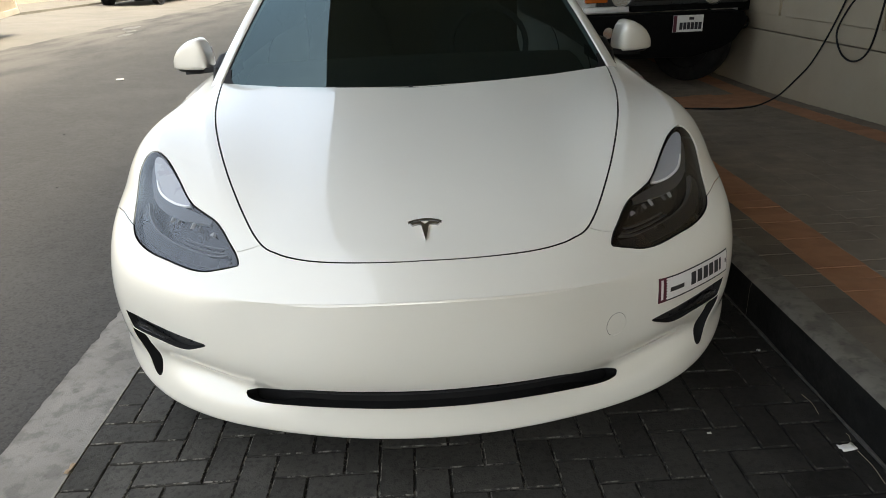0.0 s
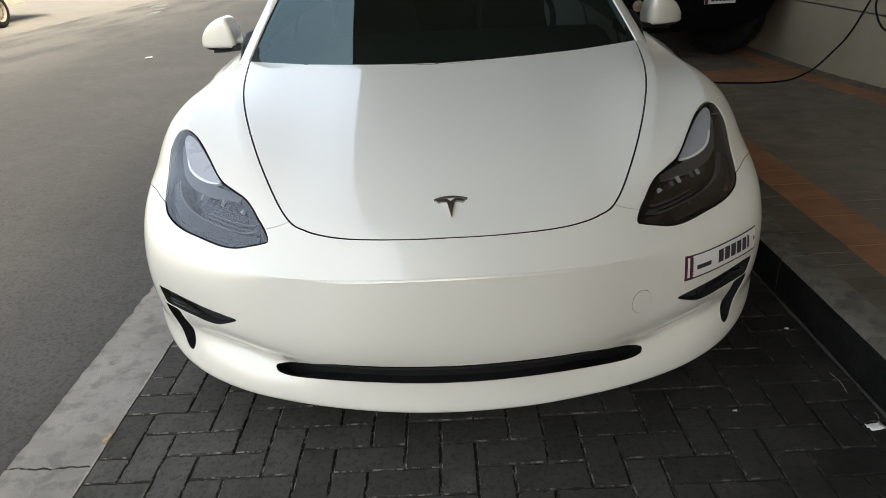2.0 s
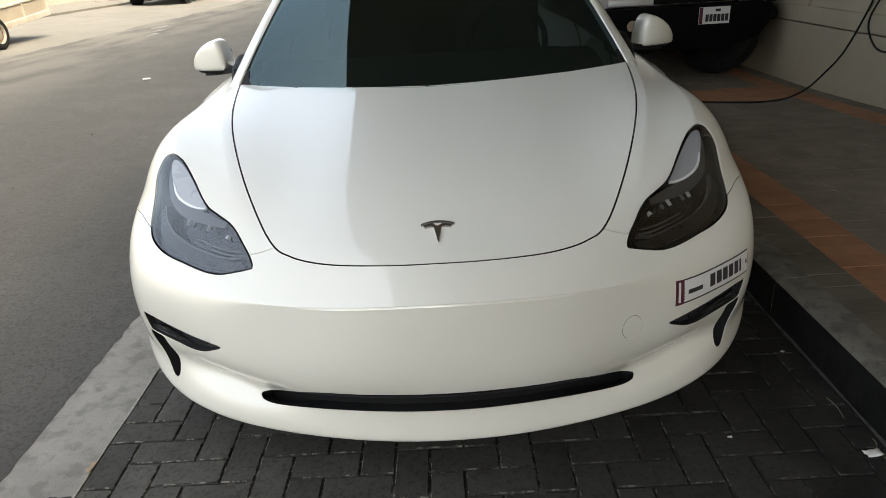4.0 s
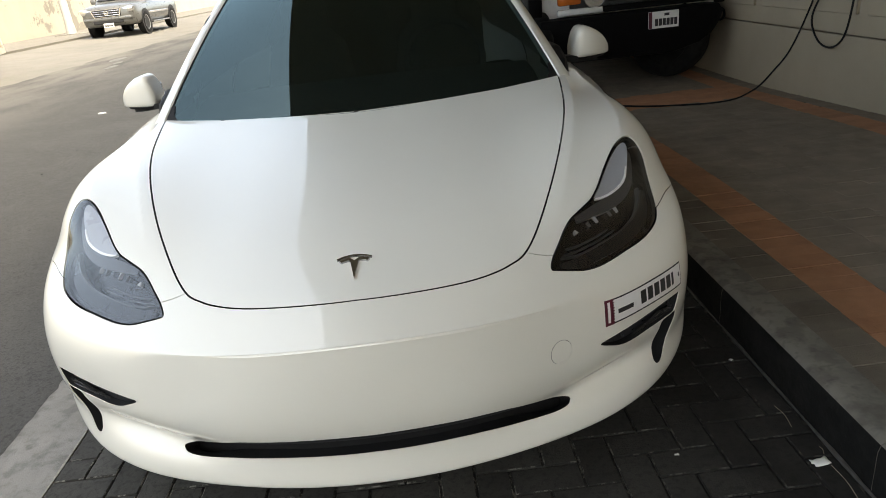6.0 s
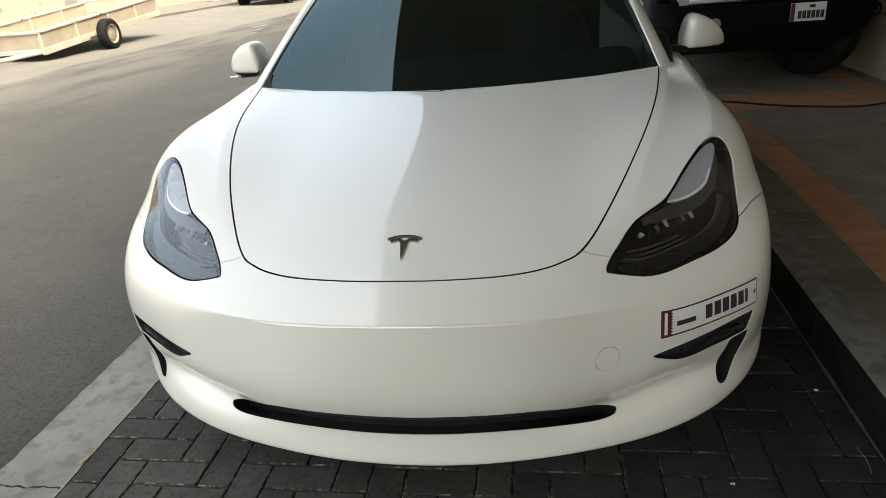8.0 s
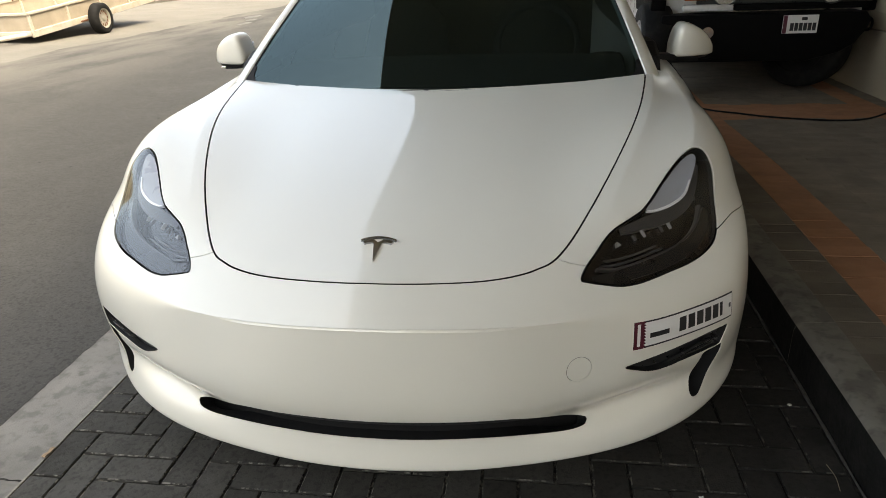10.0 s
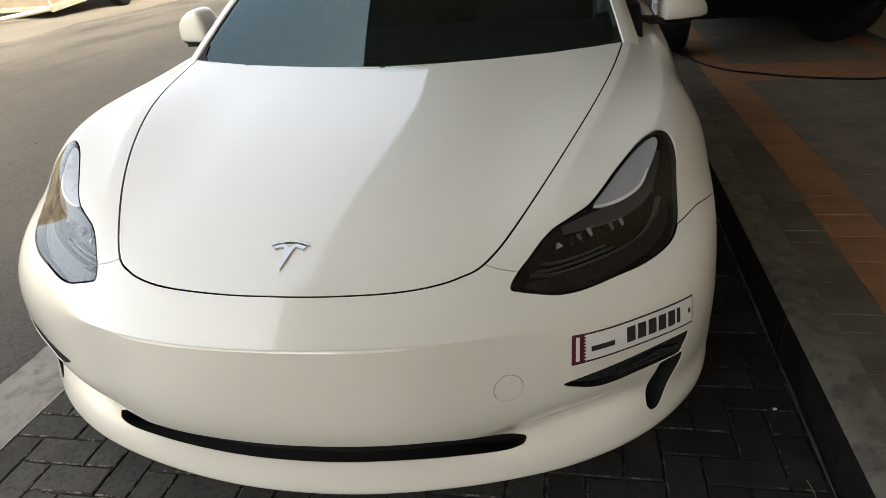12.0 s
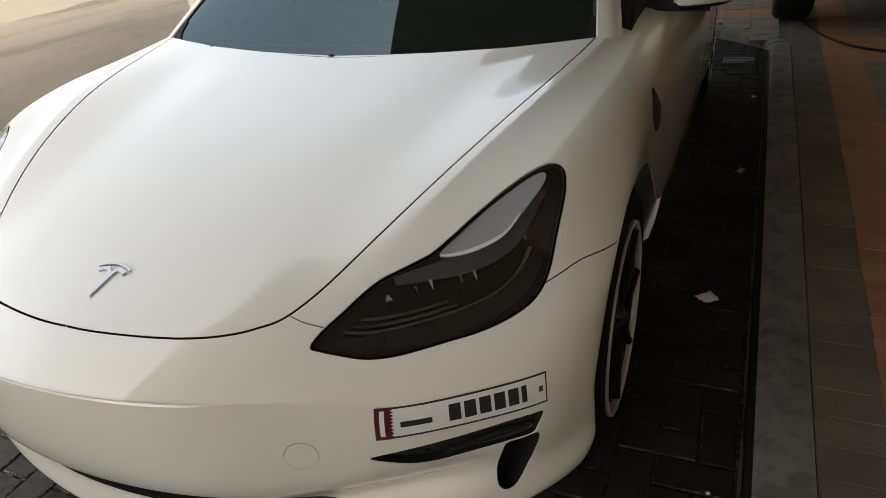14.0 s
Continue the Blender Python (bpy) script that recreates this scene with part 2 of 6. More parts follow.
M_SILVER = mat("silver_beige_paint", (0.115, 0.116, 0.112), 0.32, metal=0.35, coat=0.8, vary=0.03, stain=(0.19, 0.183, 0.17), stain_size=2, stain_amount=0.4)
M_AMBER = mat("amber_lens", (0.62, 0.15, 0.02), 0.2, coat=1.0)
M_BLACKPAINT = mat("black_textured_bumper", (0.004, 0.004, 0.0042), 0.6, spec=0.06, bump=0.15, bump_size=200)
M_WHITEPAINT = mat("white_gloss_paint", (0.72, 0.71, 0.68), 0.3, coat=0.8, vary=0.02)
M_WHEELSTEEL = mat("dusty_pale_wheel_steel", (0.27, 0.255, 0.22), 0.6, vary=0.1, stain=(0.2, 0.15, 0.1), stain_size=12)
M_CREAMSTEEL = mat("cream_painted_steel", (0.45, 0.415, 0.36), 0.55, vary=0.08, stain=(0.35, 0.24, 0.15), stain_size=4, stain_amount=0.6)
M_PLYWOOD = mat("sun_bleached_panel", (0.32, 0.275, 0.215), 0.8, vary=0.12, size=3)
M_PAPER = mat("crumpled_white_litter", (0.70, 0.69, 0.66), 0.8)
M_TWIG = mat("dry_straw", (0.27, 0.235, 0.175), 0.8)
M_LEAF = mat("dry_leaf", (0.30, 0.22, 0.14), 0.85)
M_RUST = mat("rust_brown_iron", (0.12, 0.05, 0.025), 0.8, vary=0.3, size=40, bump=0.3)
M_SEAMSAND = mat("pale_seam_sand", (0.23, 0.215, 0.185), 0.95, vary=0.25, size=60, bump=0.4, bump_size=200)
M_PATCH = mat("dried_cement_crust", (0.13, 0.129, 0.125), 0.95, spec=0.2, vary=0.2, size=8, bump=0.4, bump_size=60)
M_STEEL = mat("galvanised_post", (0.45, 0.44, 0.42), 0.5, metal=0.5)


# ---- mesh helpers ----
def thing(name, label, category, place=(0, 0, 0), group="", kind=""):
    ob = new(name)
    ob.location = place
    ob.empty_display_size = 0.1
    return tagged(ob, label, category, group, kind)


def raw(name, verts, faces, material, parent=None, label="", normals=None, smooth=True):
    me = bpy.data.meshes.new(name)
    me.from_pydata([tuple(map(float, v)) for v in verts], [], [tuple(map(int, f)) for f in faces])
    me.materials.append(material)
    me.shade_smooth() if smooth else me.shade_flat()
    if normals is not None:
        me.normals_split_custom_set_from_vertices([tuple(map(float, n)) for n in normals])
    me.update()
    ob = new(name, me)
    return placed(ob, parent, label)


def placed(ob, parent, label=""):
    """Hang ob under parent without moving it."""
    if parent:
        ob.parent = parent
        world_of = lambda o: (world_of(o.parent) @ o.matrix_parent_inverse if o.parent else Matrix()) @ o.matrix_basis
        ob.matrix_parent_inverse = world_of(parent).inverted()
    return tagged(ob, label)


def part(name, bm, material, parent=None, label="", smooth=False, sharp=35):
    me = bpy.data.meshes.new(name)
    bmesh.ops.recalc_face_normals(bm, faces=bm.faces)
    bm.to_mesh(me)
    bm.free()
    me.materials.append(material)
    if smooth:
        me.shade_smooth()
        me.set_sharp_from_angle(angle=radians(sharp))
    return placed(new(name, me), parent, label)


def box(bm, centre, size, bevel=0.0, turn=(0, 0, 0), segments=2):
    made = bmesh.ops.create_cube(bm, size=1, matrix=pose(*centre, *turn) @ Matrix.Diagonal((*size, 1)))["verts"]
    if bevel:
        edges = list({e for v in made for e in v.link_edges})
        bmesh.ops.bevel(bm, geom=edges, offset=bevel, segments=segments, affect="EDGES", profile=0.5)
    return bm


def boxed(centre, size, bevel=0.0, turn=(0, 0, 0), segments=2):
    return box(bmesh.new(), centre, size, bevel, turn, segments)


def rings(bm, loops, close=True, caps=True):
    """Skin a row of point loops of equal length."""
    vs = [[bm.verts.new(p) for p in loop] for loop in loops]
    n = len(vs[0])
    for a, b in zip(vs, vs[1:]):
        for i in range(n if close else n - 1):
            bm.faces.new((a[i], a[(i + 1) % n], b[(i + 1) % n], b[i]))
    if caps:
        bm.faces.new(vs[0][::-1])
        bm.faces.new(vs[-1])
    return bm


def lathe(profile, centre, axis="x", steps=40, bm=None, caps=True):
    """Turn (along, radius) pairs about an axis through centre."""
    bm = bm or bmesh.new()
    loops = []
    for a, r in profile:
        loop = []
        for k in range(steps):
            w = 2 * math.pi * k / steps
            c, s = r * math.cos(w), r * math.sin(w)
            off = {"x": (a, c, s), "y": (c, a, s), "z": (c, s, a)}[axis]
            loop.append(Vector(centre) + Vector(off))
        loops.append(loop)
    return rings(bm, loops, caps=caps)


def smooth_line(points, per=8):
    """Catmull-Rom through points."""
    p = [np.array(q, float) for q in points]
    p = [2 * p[0] - p[1]] + p + [2 * p[-1] - p[-2]]
    out = []
    for a, b, c, d in zip(p, p[1:], p[2:], p[3:]):
        for k in range(per):
            f = k / per
            out.append(0.5 * (2 * b + (c - a) * f + (2 * a - 5 * b + 4 * c - d) * f * f + (3 * b - a - 3 * c + d) * f ** 3))
    out.append(p[-2])
    return np.array(out)


def smooth_loop(points, per=6):
    p = [np.array(q, float) for q in points]
    n = len(p)
    out = []
    for i in range(n):
        a, b, c, d = p[i - 1], p[i], p[(i + 1) % n], p[(i + 2) % n]
        for k in range(per):
            f = k / per
            out.append(0.5 * (2 * b + (c - a) * f + (2 * a - 5 * b + 4 * c - d) * f * f + (3 * b - a - 3 * c + d) * f ** 3))
    return np.array(out)


def tube(points, radius, bm=None, sides=10):
    bm = bm or bmesh.new()
    pts = [Vector(map(float, p)) for p in points]
    loops, side = [], None
    for i, p in enumerate(pts):
        t = (pts[min(i + 1, len(pts) - 1)] - pts[max(i - 1, 0)]).normalized()
        if side is None:
            side = t.orthogonal().normalized()
        side = (side - t * side.dot(t)).normalized()
        other = t.cross(side)
        r = radius(i / (len(pts) - 1)) if callable(radius) else radius
        loops.append([p + r * (math.cos(w) * side + math.sin(w) * other) for w in (2 * math.pi * k / sides for k in range(sides))])
    return rings(bm, loops)


def prism(outline, axis_from, axis_to, bevel=0.0, bm=None, plane="yz"):
    """An outline of pairs in a plane, drawn out along the third axis."""
    bm = bm or bmesh.new()
    def at(p, w):
        return {"yz": (w, p[0], p[1]), "xz": (p[0], w, p[1]), "xy": (p[0], p[1], w)}[plane]
    a = [bm.verts.new(at(p, axis_from)) for p in outline]
    b = [bm.verts.new(at(p, axis_to)) for p in outline]
    n = len(outline)
    fs = [bm.faces.new(a), bm.faces.new(b[::-1])] + [bm.faces.new((a[i], b[i], b[(i + 1) % n], a[(i + 1) % n])) for i in range(n)]
    if bevel:
        edges = list({e for f in fs for e in f.edges})
        bmesh.ops.bevel(bm, geom=edges, offset=bevel, segments=2, affect="EDGES", profile=0.5)
    return bm


# ---- setting ----
def setting(ob, label, category):
    return tagged(ob, label, category, kind="structure")


def slab(name, x0, x1, y0, y1, z_at, material, nx=2, ny=2, depth=0.05, parent=None):
    """A sheet over a rectangle with a height for each place, and thickness."""
    xs, ys = np.linspace(x0, x1, nx), np.linspace(y0, y1, ny)
    top = [(x, y, z_at(x, y)) for y in ys for x in xs]
    low = [(x, y, z - depth) for x, y, z in top]
    n = len(top)
    faces = []
    for j in range(ny - 1):
        for i in range(nx - 1):
            a = j * nx + i
            faces += [(a, a + 1, a + nx + 1, a + nx), (n + a, n + a + nx, n + a + nx + 1, n + a + 1)]
    rim = [i for i in range(nx)] + [j * nx + nx - 1 for j in range(1, ny)] + [(ny - 1) * nx + i for i in range(nx - 2, -1, -1)] + [j * nx for j in range(ny - 2, 0, -1)]
    faces += [(rim[k - 1], n + rim[k - 1], n + rim[k], rim[k]) for k in range(len(rim))]
    return raw(name, top + low, faces, material, parent, smooth=False)


ROAD_NEAR, ROAD_FAR = -1.30, -7.1          # asphalt between these x
FALL = 0.03                                # the road rises away from the bay


def street_z(x, y):
    return FALL * max(0.0, ROAD_NEAR - x) if x > -30 else FALL * (30 + ROAD_NEAR)


def wavy(x, y):
    return street_z(x, y) + 0.012 * noise.noise(Vector((x * 0.5, y * 0.5, 0.0))) - (0.0 if x < ROAD_FAR - 0.6 else 0.01)


def walk_z(y):
    """The walk beside the bay, which dips to a drive further on."""
    f = min(max((y - 2.0) / 3.2, 0.0), 1.0)
    return 0.145 - 0.085 * f * f * (3 - 2 * f)


ground = setting(slab("ground", -400, 400, -400, 400, lambda x, y: -0.35 if x > -15.4 else street_z(-13.4, y) - 0.03, M_SAND, 41, 41, 0.5), "pale dusty sand that reaches the horizon", "ground")


def road_mesh():
    """Asphalt with a ragged far edge against the sand."""
    ys = np.concatenate([np.arange(-40, -3, 0.35), np.arange(-3, 6, 0.025), np.arange(6, 90, 0.35)])
    verts, faces = [], []
    for y in ys:
        edge = ROAD_FAR + 0.35 * noise.noise(Vector((0.0, y * 0.35, 3.0))) + 0.14 * noise.noise(Vector((0.0, y * 1.6, 8.0)))
        near = ROAD_NEAR + 0.004 + 0.007 * noise.noise(Vector((4.0, y * 6.0, 1.0))) + 0.014 * noise.noise(Vector((9.0, y * 17.0, 1.0)))
        for f in (0.0, 0.004, 0.4, 0.75, 1.0):
            x = near + (edge - near) * f
            verts.append((x, y, street_z(x, y) + (0.001 if f == 0.0 else 0.004 if f < 0.01 else -0.004)))
    for j in range(len(ys) - 1):
        faces += [(5 * j + i, 5 * j + i + 5, 5 * j + i + 6, 5 * j + i + 1) for i in range(4)]
    return raw("road", verts, faces, M_ASPHALT)


setting(road_mesh(), "worn grey asphalt road with dusty patches", "road")
setting(slab("verge", -11.6, -6.5, -40, 90, lambda x, y: wavy(x, y) - 0.014 - 0.1 * max(0, x + 7.0), M_SAND, 9, 200, 0.3), "pale sandy verge along the far side of the road", "verge")
setting(slab("pavement_far", -15.4, -11.6, -40, 90, lambda x, y: 0.365, M_SAND, 3, 60, 0.3), "pale raised footway before the far wall", "pavement")
setting(slab("kerb_strip", ROAD_NEAR, -1.052, -9, 14, lambda x, y: 0.0, M_CONCRETE, 2, 40, 0.2), "smooth grey concrete strip beside the parking bay", "kerb strip")

# bay of charcoal blocks
MODULE, JOINT = 0.0985, 0.0056
BAY = (-1.048, 1.30, -9.0, 12.0)
bay = setting(slab("pavement_bay", BAY[0], BAY[1], BAY[2], BAY[3], lambda x, y: -0.0065, M_JOINT, 2, 2, 0.2), "charcoal herringbone block paving of the parking bay", "pavement")


# raised walk with its kerb
KERB_X = 1.218


def kerb_x(y):
    """The kerb runs a little askew of the parked car."""
    return KERB_X + 0.012 * y


walk_bed = setting(slab("pavement_walk", KERB_X + 0.09, 6.0, -9, 14, lambda x, y: walk_z(y) - 0.012, M_WALKJOINT, 2, 60, 0.3), "grey block walk with terracotta bands", "pavement")
kerb = setting(part("kerb", boxed((KERB_X + 0.064, 3.67, -0.03), (0.06, 17.9, 0.08)), M_KERBSHADE), "weathered concrete kerb stones, shade painted on the bay side", "kerb")


def kerb_stone(y0, y1):
    z0, z1 = walk_z(y0) + 0.004, walk_z(y1) + 0.004
    bm = bmesh.new()
    loops = []
    for y, z in ((y0 + 0.001, z0), (y1 - 0.001, z1)):
        x = kerb_x(y)
        loops.append([(x, y, -0.15), (x, y, z - 0.035), (x + 0.006, y, z - 0.014), (x + 0.02, y, z - 0.003), (x + 0.035, y, z), (x + 0.128, y, z), (x + 0.128, y, -0.15)])
    rings(bm, loops)
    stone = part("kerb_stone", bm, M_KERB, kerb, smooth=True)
    # bay-side faces get the near-black colour that stands for their shade
    stone.data.materials.append(M_KERBSHADE)
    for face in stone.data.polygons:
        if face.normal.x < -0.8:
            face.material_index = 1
    return stone


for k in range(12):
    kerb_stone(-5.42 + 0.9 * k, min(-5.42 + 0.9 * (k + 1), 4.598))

# the kerb turns across the bay behind the car and a low drive goes on
TURN = smooth_line([(kerb_x(4.6), 4.60), (1.272, 4.72), (1.24, 4.81), (1.18, 4.915), (1.07, 5.03), (0.93, 5.14), (0.72, 5.26), (0.4, 5.38), (0.0, 5.48), (-0.5, 5.55), (-1.04, 5.6)], 1)


def turn_stone(a, b):
    """A kerb stone between two places of the turn, its face on the bay side."""
    bm = bmesh.new()
    loops = []
    for p, q in ((a, b), (b, a)):
        d = (b - a) / np.linalg.norm(b - a)
        side = np.array([d[1], -d[0]])
        p = p + (q - p) / np.linalg.norm(q - p) * 0.002
        z = walk_z(p[1]) + 0.004
        loops.append([(p[0] + side[0] * w, p[1] + side[1] * w, h) for w, h in ((0, -0.15), (0, z - 0.03), (0.008, z - 0.012), (0.03, z), (0.128, z), (0.128, -0.15))])
    rings(bm, loops)
    return part("kerb_stone", bm, M_KERB, kerb, smooth=True)


for a, b in zip(TURN, TURN[1:]):
    turn_stone(a, b)


def turn_bed():
    """Mortar that fills the wedges between the stones of the turn."""
    along = np.gradient(TURN, axis=0)
    along /= np.linalg.norm(along, axis=1, keepdims=True)
    out = np.stack([along[:, 1], -along[:, 0]], 1)
    loops = []
    for p, q in zip(TURN, out):
        z = walk_z(p[1]) + 0.0015
        loops.append([(p[0] + q[0] * w, p[1] + q[1] * w, h) for w, h in ((0.012, -0.1), (0.012, z - 0.02), (0.03, z), (0.126, z), (0.126, -0.1))])
    return part("turn_mortar", rings(bmesh.new(), loops), M_KERB, kerb)


turn_bed()
setting(slab("pavement_drive", -1.05, KERB_X + 0.12, 5.5, 12.0, lambda x, y: walk_z(y) - 0.012, M_WALKJOINT, 2, 40, 0.05), "dusty block drive past the end of the bay", "pavement")


def sand_seam(along, y0, y1, width, z, seed, material):
    """A thin uneven ribbon of sand in a joint."""
    ys = np.arange(y0, y1, 0.02)
    verts = []
    for y in ys:
        x = along(y) if callable(along) else along
        w = width * max(0.05, 0.6 + 1.3 * noise.noise(Vector((seed, y * 5.0, 0.0))) + 0.5 * noise.noise(Vector((seed, y * 26.0, 4.0))))
        verts += [(x - w * 0.5, y, z), (x + w * 0.5, y, z), (x + w * 0.5, y, z - 0.01), (x - w * 0.5, y, z - 0.01)]
    faces = [(4 * k + a, 4 * k + b, 4 * k + 4 + b, 4 * k + 4 + a) for k in range(len(ys) - 1) for a, b in ((0, 1), (1, 2), (3, 0))]
    return setting(raw("sand_seam", verts, faces, material, smooth=False), "pale sand caught in the joint beside the blocks", "sand")


sand_seam(-1.050, -4.5, 6.5, 0.009, 0.0012, 2.0, M_SEAMSAND)
sand_seam(lambda y: kerb_x(y) - 0.009, -4.5, 4.3, 0.008, 0.002, 7.0, M_MORTAR)


def strip_crack(y, seed):
    """A ragged dark joint across the concrete strip."""
    verts = []
    xs = np.arange(ROAD_NEAR - 0.01, -1.05, 0.008)
    for x in xs:
        c = y + 0.010 * noise.noise(Vector((x * 9.0, seed, 0.0))) + 0.005 * noise.noise(Vector((x * 40.0, seed, 2.0)))
        w = 0.0025 + 0.0022 * noise.noise(Vector((x * 30.0, seed, 5.0)))
        verts += [(x, c - w, 0.0012), (x, c + w, 0.0012), (x, c + w, -0.01), (x, c - w, -0.01)]
    faces = [(4 * k + a, 4 * k + 4 + a, 4 * k + 4 + b, 4 * k + b) for k in range(len(xs) - 1) for a, b in ((0, 1), (1, 2), (3, 0))]
    return setting(raw("strip_joint", verts, faces, M_JOINT, smooth=False), "ragged dark joint across the concrete strip", "joint")


for joint_y in (0.088, -1.9, 2.1, 4.1):
    strip_crack(joint_y, joint_y)

# building side: wall, canopy, back
WALL_X = 3.28
wall_east = setting(part("wall_east", boxed((WALL_X + 0.19, 3.5, 1.3), (0.25, 17.1, 3.3)), M_WALL), "cream plastered wall with a grooved panel line", "wall")
part("plinth", boxed((WALL_X + 0.16, 3.5, 0.18), (0.32, 17.2, 0.82), 0.004), M_WALL, wall_east)
part("upper_wall", boxed((WALL_X + 0.168, 3.5, 1.796), (0.32, 17.2, 2.395), 0.006), M_WALL, wall_east)
for y0, y1 in ((-0.9, 0.3), (0.55, 2.05), (2.3, 3.3), (3.42, 4.75), (4.87, 7.0), (7.15, 9.5)):
    part("raised_panel", boxed((WALL_X + 0.002, (y0 + y1) / 2, 1.55), (0.03, y1 - y0, 1.62), 0.006), M_WALL, wall_east)
setting(part("wall_north", boxed((1.5, 12.2, 1.4), (4.6, 0.3, 3.3)), M_WALL), "plain plastered wall closing the carport end", "wall")
# unseen wall, added to hold southern light off the bay
setting(part("wall_south", boxed((2.2, -12.0, 1.4), (2.7, 0.3, 3.3)), M_WALL), "unseen plastered wall added to hold back light from the south", "wall")
CANOPY_EDGE, CANOPY_SOUTH, CANOPY_Z = -0.80, -3.0, 3.0
setting(part("ceiling", boxed(((CANOPY_EDGE + 3.6) / 2, (CANOPY_SOUTH + 12.4) / 2, CANOPY_Z + 0.15), (3.6 - CANOPY_EDGE, 12.4 - CANOPY_SOUTH, 0.3), 0.01), M_CEIL), "flat grey plastered carport canopy", "ceiling")
# unseen block, its height and length set by the shadow it must throw
setting(part("facade", boxed((7.15, 0.5, 6.2), (7.0, 70.0, 13.0)), M_WALL), "unseen cream house block sized to keep the sun off bay and road", "facade")


# ---- the white car ----
SECTIONS = []


def section(*points):
    """A section of the front body from the centre line out to the wheel arch, from the lip up to the cowl."""
    SECTIONS.append(points)


section((0, 0.19, 0.18), (0.17, 0.1975, 0.1794), (0.33, 0.22, 0.1776), (0.47, 0.2525, 0.1734), (0.6, 0.295, 0.1712), (0.71, 0.36, 0.172), (0.79, 0.41, 0.175), (0.8477, 0.44, 0.18), (0.8743, 0.455, 0.185), (0.8804, 0.46, 0.19))
section((0, 0.024, 0.184), (0.17, 0.0353, 0.1834), (0.33, 0.0672, 0.1816), (0.47, 0.1093, 0.1794), (0.6, 0.1634, 0.1792), (0.719, 0.238, 0.183), (0.804, 0.315, 0.19), (0.8627, 0.385, 0.2), (0.8923, 0.43, 0.215), (0.9004, 0.45, 0.23))
section((0, 0.001, 0.206), (0.17, 0.0125, 0.2057), (0.33, 0.0472, 0.2058), (0.47, 0.0921, 0.2067), (0.605, 0.1519, 0.2106), (0.726, 0.23, 0.22), (0.814, 0.31, 0.232), (0.8757, 0.385, 0.248), (0.9043, 0.43, 0.262), (0.9124, 0.45, 0.28))
section((0, 0.002, 0.25), (0.17, 0.0149, 0.2497), (0.33, 0.0516, 0.25), (0.47, 0.097, 0.2523), (0.6, 0.161, 0.2605), (0.722, 0.24, 0.272), (0.814, 0.325, 0.286), (0.8742, 0.39, 0.3), (0.9031, 0.43, 0.312), (0.9104, 0.448, 0.325))
section((0, 0.002, 0.3), (0.16, 0.014, 0.3), (0.32, 0.052, 0.3), (0.462, 0.124, 0.298), (0.58, 0.2, 0.305), (0.71, 0.257, 0.316), (0.824, 0.319, 0.334), (0.8806, 0.387, 0.347), (0.9054, 0.425, 0.358), (0.9112, 0.44, 0.37))
section((0, -0.03, 0.358), (0.155, -0.02, 0.356), (0.31, 0.012, 0.352), (0.46, 0.08, 0.35), (0.586, 0.137, 0.356), (0.72, 0.229, 0.366), (0.836, 0.313, 0.382), (0.886, 0.383, 0.395), (0.9066, 0.42, 0.407), (0.91, 0.437, 0.42))
section((0, -0.052, 0.45), (0.155, -0.042, 0.448), (0.31, -0.006, 0.443), (0.46, 0.07, 0.443), (0.59, 0.13, 0.447), (0.725, 0.222, 0.452), (0.845, 0.315, 0.46), (0.893, 0.388, 0.468), (0.9116, 0.43, 0.476), (0.914, 0.448, 0.485))
section((0, -0.0585, 0.603), (0.155, -0.0425, 0.5972), (0.31, 0.0035, 0.583), (0.46, 0.077, 0.559), (0.59, 0.138, 0.524), (0.725, 0.228, 0.528), (0.843, 0.325, 0.535), (0.894, 0.405, 0.545), (0.9136, 0.46, 0.552), (0.917, 0.485, 0.558))
section((0, -0.0565, 0.6085), (0.155, -0.0402, 0.602), (0.31, 0.006, 0.5875), (0.46, 0.0785, 0.5755), (0.59, 0.165, 0.577), (0.72, 0.262, 0.585), (0.838, 0.365, 0.6), (0.893, 0.452, 0.612), (0.9156, 0.51, 0.617), (0.92, 0.535, 0.62))
section((0, -0.0525, 0.6115), (0.155, -0.0362, 0.605), (0.31, 0.01, 0.591), (0.455, 0.106, 0.599), (0.58, 0.225, 0.625), (0.7, 0.322, 0.637), (0.818, 0.425, 0.652), (0.884, 0.515, 0.664), (0.9146, 0.585, 0.666), (0.921, 0.61, 0.667))
section((0, 0.046, 0.664), (0.155, 0.07, 0.66), (0.31, 0.113, 0.658), (0.44, 0.185, 0.661), (0.56, 0.275, 0.675), (0.675, 0.368, 0.694), (0.79, 0.465, 0.708), (0.868, 0.565, 0.715), (0.9116, 0.645, 0.702), (0.921, 0.68, 0.697))
section((0, 0.126, 0.684), (0.155, 0.143, 0.683), (0.305, 0.183, 0.6865), (0.43, 0.245, 0.6925), (0.543, 0.318, 0.7195), (0.652, 0.402, 0.7441), (0.766, 0.495, 0.763), (0.8592, 0.603, 0.767), (0.9128, 0.7, 0.735), (0.9226, 0.745, 0.712))
section((0, 0.285, 0.731), (0.15, 0.293, 0.73), (0.295, 0.318, 0.733), (0.425, 0.362, 0.737), (0.542, 0.418, 0.7634), (0.648, 0.49, 0.7881), (0.758, 0.572, 0.809), (0.8554, 0.672, 0.807), (0.915, 0.765, 0.762), (0.9242, 0.82, 0.716))
